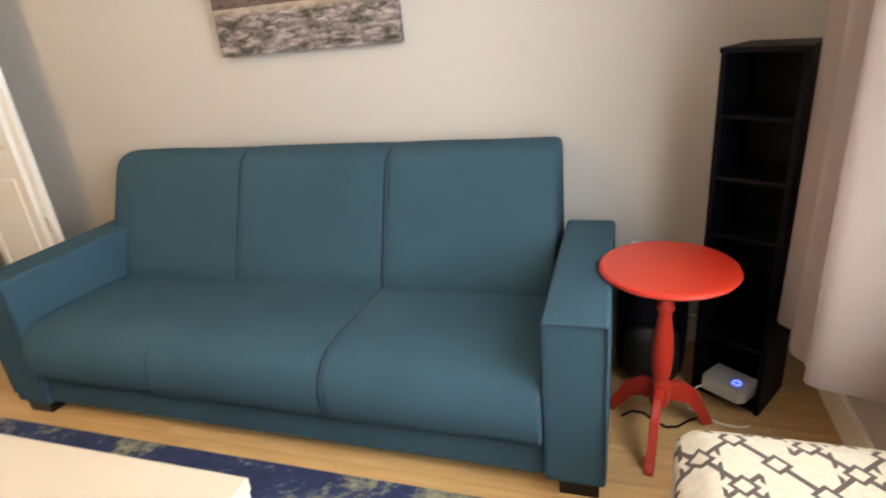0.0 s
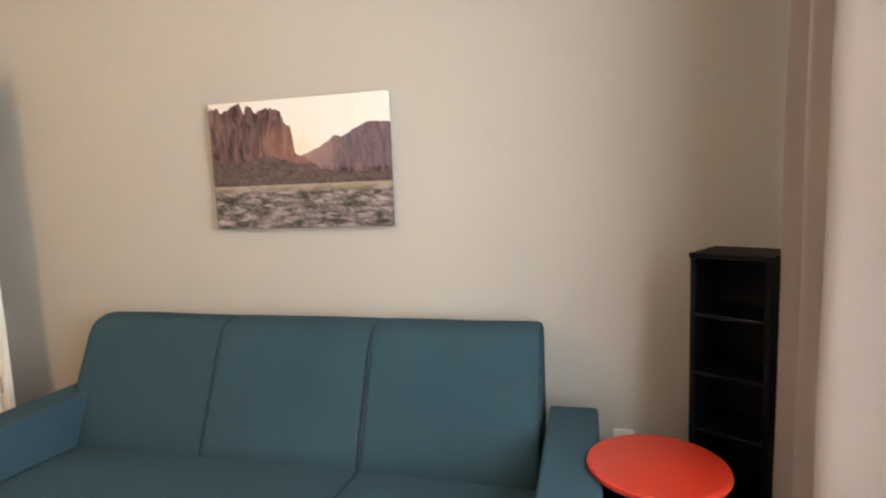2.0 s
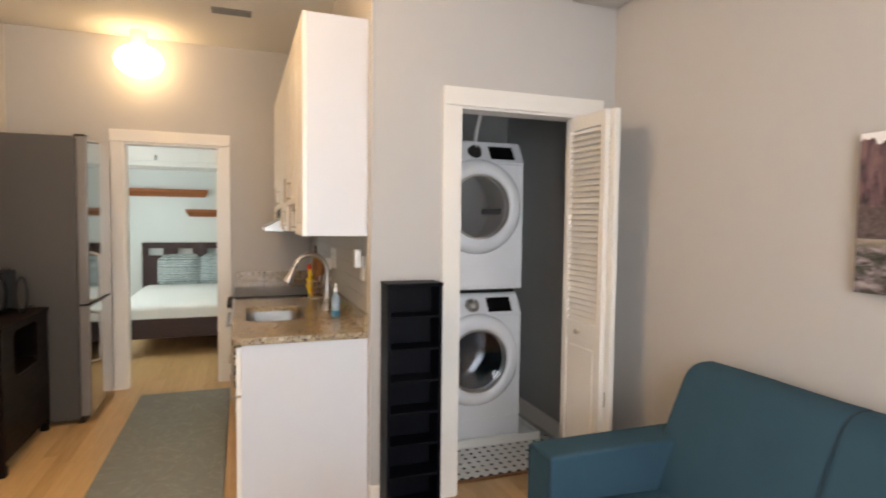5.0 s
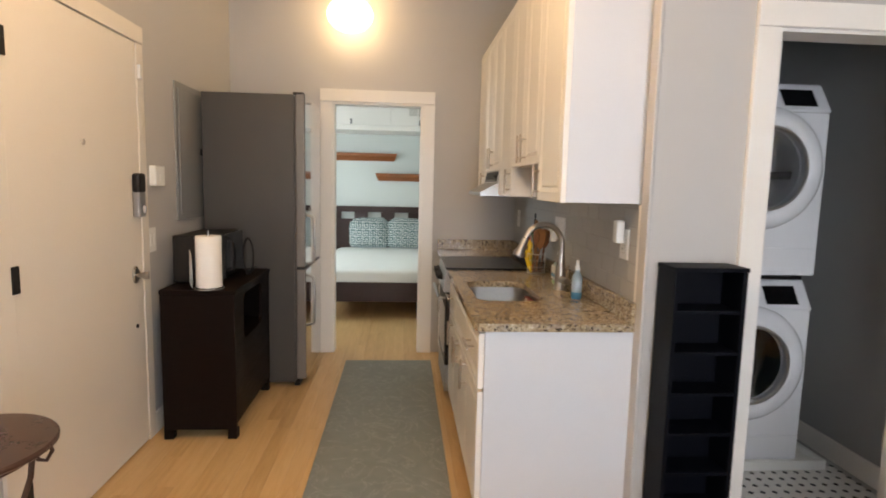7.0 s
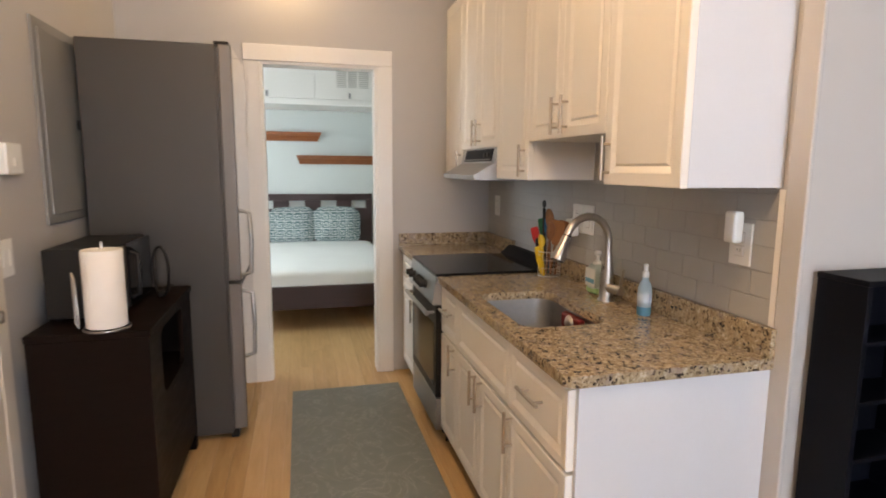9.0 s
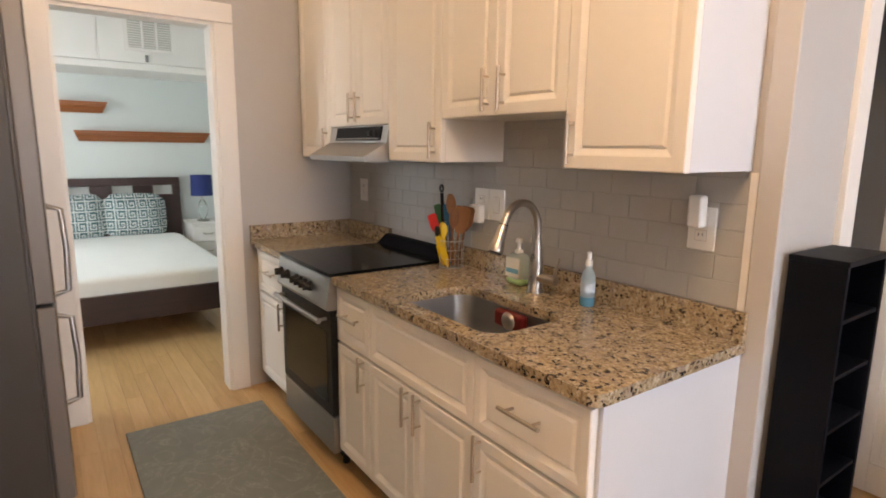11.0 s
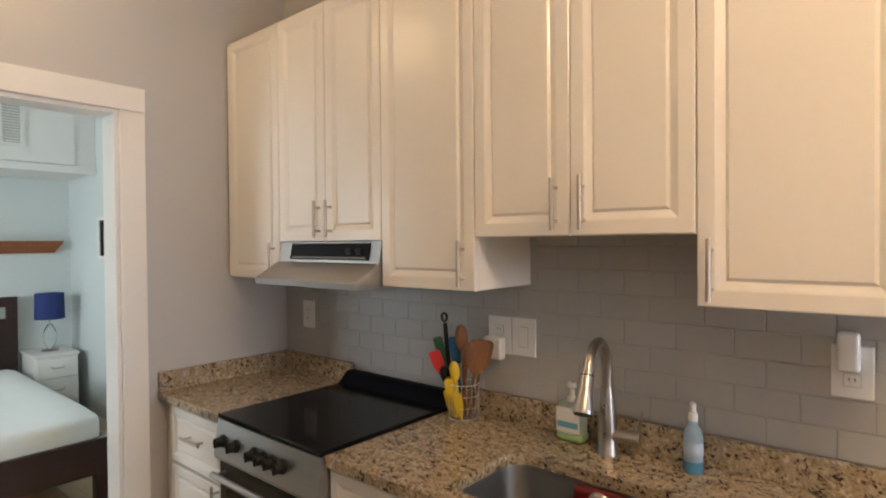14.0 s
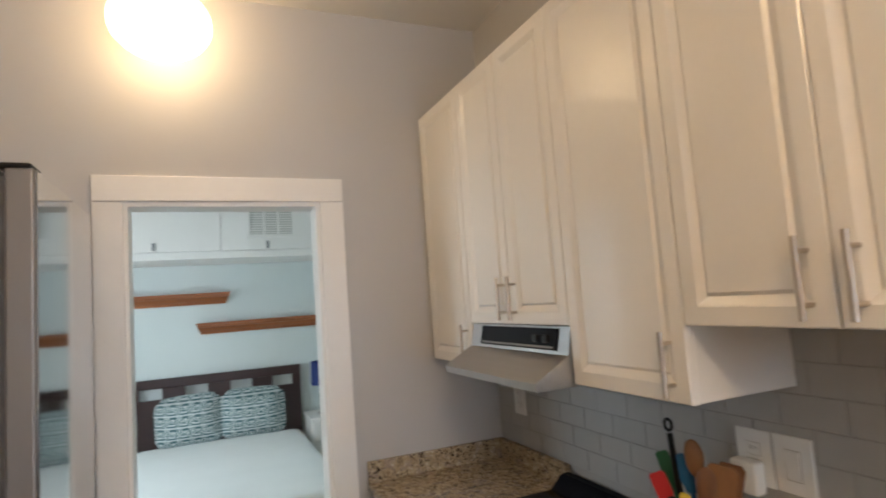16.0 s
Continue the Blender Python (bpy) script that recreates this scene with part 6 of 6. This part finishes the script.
e = thing("nightstand", (-8.76, 0.49, 0), "white two-drawer nightstand beside the bed", "nightstand")
part("body", box(-8.97, -8.56, 0.385, 0.685, 0.06, 0.628, 0.003), trim_white, e)
part("top", box(-8.975, -8.545, 0.375, 0.695, 0.6285, 0.652, 0.004), trim_white, e)
for z0, z1 in ((0.46, 0.615), (0.27, 0.445), (0.08, 0.255)):
    d = part("drawer_front", box(-8.5595, -8.543, 0.395, 0.675, z0, z1, 0.003), trim_white, e)
    part("pull", rod([(-8.543, 0.49, (z0 + z1) / 2 + 0.01), (-8.525, 0.50, (z0 + z1) / 2), (-8.525, 0.57, (z0 + z1) / 2), (-8.543, 0.58, (z0 + z1) / 2 + 0.01)], 0.005, 8), handle_metal, d, smooth=True)
for lx in (-8.96, -8.60):
    for ly in (0.39, 0.65):
        part("leg", box(lx, lx + 0.03, ly, ly + 0.03, 0, 0.0598), trim_white, e)
e = thing("table_lamp", (-8.75, 0.538, 0.652), "table lamp with navy drum shade and glass base", "lamp")
part("foot", lathe([(0, 0), (0.062, 0), (0.064, 0.008), (0.055, 0.016), (0.0, 0.018)], (-8.75, 0.538, 0.6525), 28), chrome, e, smooth=True)
part("glass_body", lathe([(0.0, 0.018), (0.018, 0.018), (0.04, 0.06), (0.052, 0.12), (0.04, 0.18), (0.016, 0.225), (0.0, 0.225)], (-8.75, 0.538, 0.6525), 28), clear_glass, e, smooth=True)
part("stem", rod([(-8.75, 0.538, 0.8775), (-8.75, 0.538, 1.08)], 0.007, 8), chrome, e)
part("shade", lathe([(0.108, 0.0), (0.104, 0.215), (0.101, 0.215), (0.105, 0.0), (0.108, 0.0)], (-8.75, 0.538, 0.922), 40), blue_shade, e, "navy blue drum shade", True)
part("spider", rod([(-8.852, 0.538, 1.08), (-8.648, 0.538, 1.08)], 0.003, 6), chrome, e)


def ledge(y0, y1, z0, label):
    prof = [(-9.0, z0), (-8.965, z0), (-8.955, z0 + 0.02), (-8.93, z0 + 0.035), (-8.905, z0 + 0.06), (-8.885, z0 + 0.068), (-8.885, z0 + 0.082), (-8.870, z0 + 0.086), (-8.870, z0 + 0.104), (-9.0, z0 + 0.104)]
    bm = prism(prof, y0, y1, "XZ")
    for v in bm.verts:
        k = (v.co.x + 9.0) / 0.13
        v.co.y += (1 - k) * 0.05 * (1 if v.co.y < (y0 + y1) / 2 else -1)
    solo("wall_shelf", bm, shelf_wood, label, "shelf", base=(-9.0, (y0 + y1) / 2, z0), group="wooden picture ledges")


ledge(-1.45, -0.250, 1.745, "orange-brown wooden crown moulding ledge, empty")
ledge(-0.545, 0.680, 1.472, "orange-brown wooden crown moulding ledge, empty")

e = thing("loft_cabinet", (-8.65, -0.7, 2.11), "white built-in storage cabinet above the bed", "cabinet")
part("body", box(-8.999, -8.322, -2.215, 0.763, 2.112, CEIL - 0.002), trim_white, e)
part("bottom_trim", box(-8.325, -8.298, -2.215, 0.763, 2.108, 2.165, 0.003), trim_white, e)
lefts = [-2.21, -1.27, -0.33]
for y0 in lefts:
    d = part("door", box(-8.3215, -8.301, y0 + 0.003, min(y0 + 0.937, 0.67), 2.170, CEIL - 0.03, 0.003), trim_white, e)
for y in (-0.83, 0.045):
    part("latch", box(-8.300, -8.284, y - 0.012, y + 0.012, 2.182, 2.245, 0.003), panel_grey, e, "small metal latch")
v = part("vent_frame", boxes((-8.3005, -8.288, -0.125, 0.285, 2.275, 2.30), (-8.3005, -8.288, -0.125, -0.095, 2.30, 2.60), (-8.3005, -8.288, 0.255, 0.285, 2.30, 2.60), (-8.3005, -8.288, -0.125, 0.285, 2.60, 2.625)), trim_white, e, "white louvred air vent")
part("vent_back", box(-8.3008, -8.296, -0.095, 0.255, 2.30, 2.60), router_grey, v)
for k in range(2):
    y = 0.02 + 0.117 * k
    part("vent_bar", box(-8.296, -8.287, y - 0.009, y + 0.009, 2.30, 2.60), trim_white, v)
for k in range(14):
    z = 2.31 + 0.0207 * k
    part("vent_slat", box(-8.2955, -8.291, -0.095, 0.255, z, z + 0.006), trim_white, v)

e = thing("framed_picture", (-8.155, 0.765, 1.43), "small dark picture in a thin white frame", "picture")
part("picture_frame", boxes((-8.235, -8.075, 0.742, 0.7645, 1.428, 1.450), (-8.235, -8.075, 0.742, 0.7645, 1.735, 1.757), (-8.235, -8.213, 0.742, 0.7645, 1.450, 1.735), (-8.097, -8.075, 0.742, 0.7645, 1.450, 1.735)), trim_white, e)
part("image", box(-8.213, -8.097, 0.752, 0.7645, 1.450, 1.735), black_lacquer, e)

# ---- pieces: tiles, mosaic, planks ----
TW, TH, GAP = 0.1525, 0.0735, 0.0028
backsplash = tagged(part("backsplash", boxes((WEST + 0.001, -3.187, 0.7915, KITCHEN_BACK - 0.0005, 0.9005, 1.381), (WEST + 0.001, -3.20, 0.7915, KITCHEN_BACK - 0.0005, 1.381, 1.60)), grout), "grey glazed subway tile splashback", "splashback", kind="structure")
tile_mesh = {}


def tile(parent, x0, x1, z0, z1):
    key = (round(x1 - x0, 3), round(z1 - z0, 3))
    if key not in tile_mesh:
        w, h = key
        bm = box(0, w, -0.0, 0.0015, 0, h)
        f = min(bm.faces, key=lambda f: f.calc_center_median().y)
        bmesh.ops.inset_region(bm, faces=[f], thickness=0.0016, depth=0.0011)
        me = bpy.data.meshes.new("tile")
        bm.to_mesh(me)
        bm.free()
        me.materials.append(tile_grey)
        tile_mesh[key] = me
    ob = new("tile", tile_mesh[key])
    ob.location = (x0, 0.7900, z0)
    ob.parent = parent
    return ob


row = 0
z = 0.9865
while z < 1.552:
    x = -3.188 - (TW + GAP) * (0.5 if row % 2 else 1.0)
    right = -3.188
    while right > WEST + 0.01:
        left = max(x, WEST + 0.003)
        if right - left > 0.012:
            if z + TH > 1.381 and right > -3.20:
                right = -3.20
            tile(backsplash, left, right, z, min(z + TH, 1.60))
        right = x - GAP
        x -= TW + GAP
    row += 1
    z += TH + GAP
structure("corner_trim", box(-3.164, CLOSET_WALL + 0.003, 0.784, KITCHEN_BACK - 0.0005, 0.122, CEIL, 0.004), wall_paint, "grey painted corner board beside the tiles", "trim")
structure("tile_edge_trim", box(-3.1865, -3.1655, 0.786, 0.7995, 0.986, 1.381, 0.001), trim_white, "thin white tile edge strip", "trim")

bm = bmesh.new()
P = 0.060
for i in range(9):
    for j in range(25):
        x, y = -3.235 - P * i, KITCHEN_BACK + 0.125 + P * j
        if x - P < -3.68 or y + P > NORTH - 0.03:
            continue
        c = 0.015
        g = 0.0012
        out = [(x - c, y + g), (x - P + c, y + g), (x - P + g, y + c), (x - P + g, y + P - c), (x - P + c, y + P - g), (x - c, y + P - g), (x - g, y + P - c), (x - g, y + c)]
        top = [bm.verts.new((a, b, 0.0115)) for a, b in out]
        bot = [bm.verts.new((a, b, 0.0055)) for a, b in out]
        bm.faces.new(top)
        for k in range(8):
            bm.faces.new((bot[k], bot[(k + 1) % 8], top[(k + 1) % 8], top[k]))
tagged(part("mosaic_tiles", bm, mosaic_white), "white octagon floor mosaic tiles in the closet", "mosaic", kind="stuff")
bm = bmesh.new()
for i in range(9):
    for j in range(25):
        x, y = -3.235 - P * i, KITCHEN_BACK + 0.125 + P * j
        if x < -3.68 or y > NORTH - 0.04:
            continue
        c = 0.0145
        top = [bm.verts.new((x + a, y + b, 0.0116)) for a, b in ((c, 0), (0, c), (-c, 0), (0, -c))]
        bot = [bm.verts.new((x + a, y + b, 0.0055)) for a, b in ((c, 0), (0, c), (-c, 0), (0, -c))]
        bm.faces.new(top)
        for k in range(4):
            bm.faces.new((bot[k], bot[(k + 1) % 4], top[(k + 1) % 4], top[k]))
tagged(part("mosaic_dots", bm, mosaic_black), "small black square dots of the closet mosaic", "mosaic", kind="stuff")
structure("threshold", box(CLOSET_WALL - 0.124, CLOSET_WALL - 0.10, 1.264, 2.006, 0.0, 0.012, 0.002), utensil_wood, "brown wooden closet threshold", "threshold")

# floor planks: those nearest to the walk are single pieces
PW, PL, JOINT = 0.083, 1.15, 0.0012
plank_mesh = {}
rest = []
rng = random.Random(4)


def closet_or_out(x0, x1, y0, y1):
    if x1 < WEST and y1 > 0.75:
        return True
    return x0 < CLOSET_WALL - 0.125 and y1 > KITCHEN_BACK and x1 > WEST


count = 0
nrow = int((2.19 + 2.21) / PW)
for r in range(nrow):
    y0 = -2.21 + PW * r
    x = -9.0 - rng.random() * PL
    while x < EAST:
        x0, x1 = max(x, -8.99), min(x + PL - JOINT, EAST - 0.001)
        x += PL
        if x1 - x0 < 0.05:
            continue
        if x0 < WEST - 0.1 and x1 > WEST and y0 < SOUTH:
            x1 = WEST - 0.1
        if x0 > WEST - 0.1 and y0 < SOUTH:
            continue
        if closet_or_out(x0, x1, y0, y0 + PW):
            if x1 > CLOSET_WALL - 0.125 and x0 < CLOSET_WALL - 0.1 and y0 > KITCHEN_BACK:
                x0 = CLOSET_WALL - 0.10
            else:
                continue
        near = -6.9 < x0 and x1 < -2.2 and -1.55 < y0 < 0.75 or (-3.3 < x0 and y0 > 0.9) or (-0.9 < x0 and y0 > 0.5)
        if near and count < 295:
            key = round(x1 - x0, 3)
            if key not in plank_mesh:
                bm = box(0, key, 0, PW - JOINT, 0, 0.0058)
                f = max(bm.faces, key=lambda f: f.calc_center_median().z)
                bmesh.ops.inset_region(bm, faces=[f], thickness=0.0012, depth=0.0)
                me = bpy.data.meshes.new("plank")
                bm.to_mesh(me)
                bm.free()
                me.materials.append(maple)
                plank_mesh[key] = me
            ob = new("plank", plank_mesh[key])
            ob.location = (x0, y0, -0.0059)
            ob.parent = floor
            count += 1
        else:
            rest.append((x0, x1, y0, y0 + PW - JOINT))
verts, faces = [], []
for x0, x1, y0, y1 in rest:
    b = len(verts)
    verts += [(x0, y0, -0.0001), (x1, y0, -0.0001), (x1, y1, -0.0001), (x0, y1, -0.0001), (x0, y0, -0.0058), (x1, y0, -0.0058), (x1, y1, -0.0058), (x0, y1, -0.0058)]
    faces += [(b, b + 1, b + 2, b + 3), (b, b + 4, b + 5, b + 1), (b + 1, b + 5, b + 6, b + 2), (b + 2, b + 6, b + 7, b + 3), (b + 3, b + 7, b + 4, b)]
me = bpy.data.meshes.new("floor_planks")
me.from_pydata(verts, [], faces)
me.materials.append(maple)
ob = new("floor_planks", me)
ob.parent = floor
tagged(ob, kind="stuff")
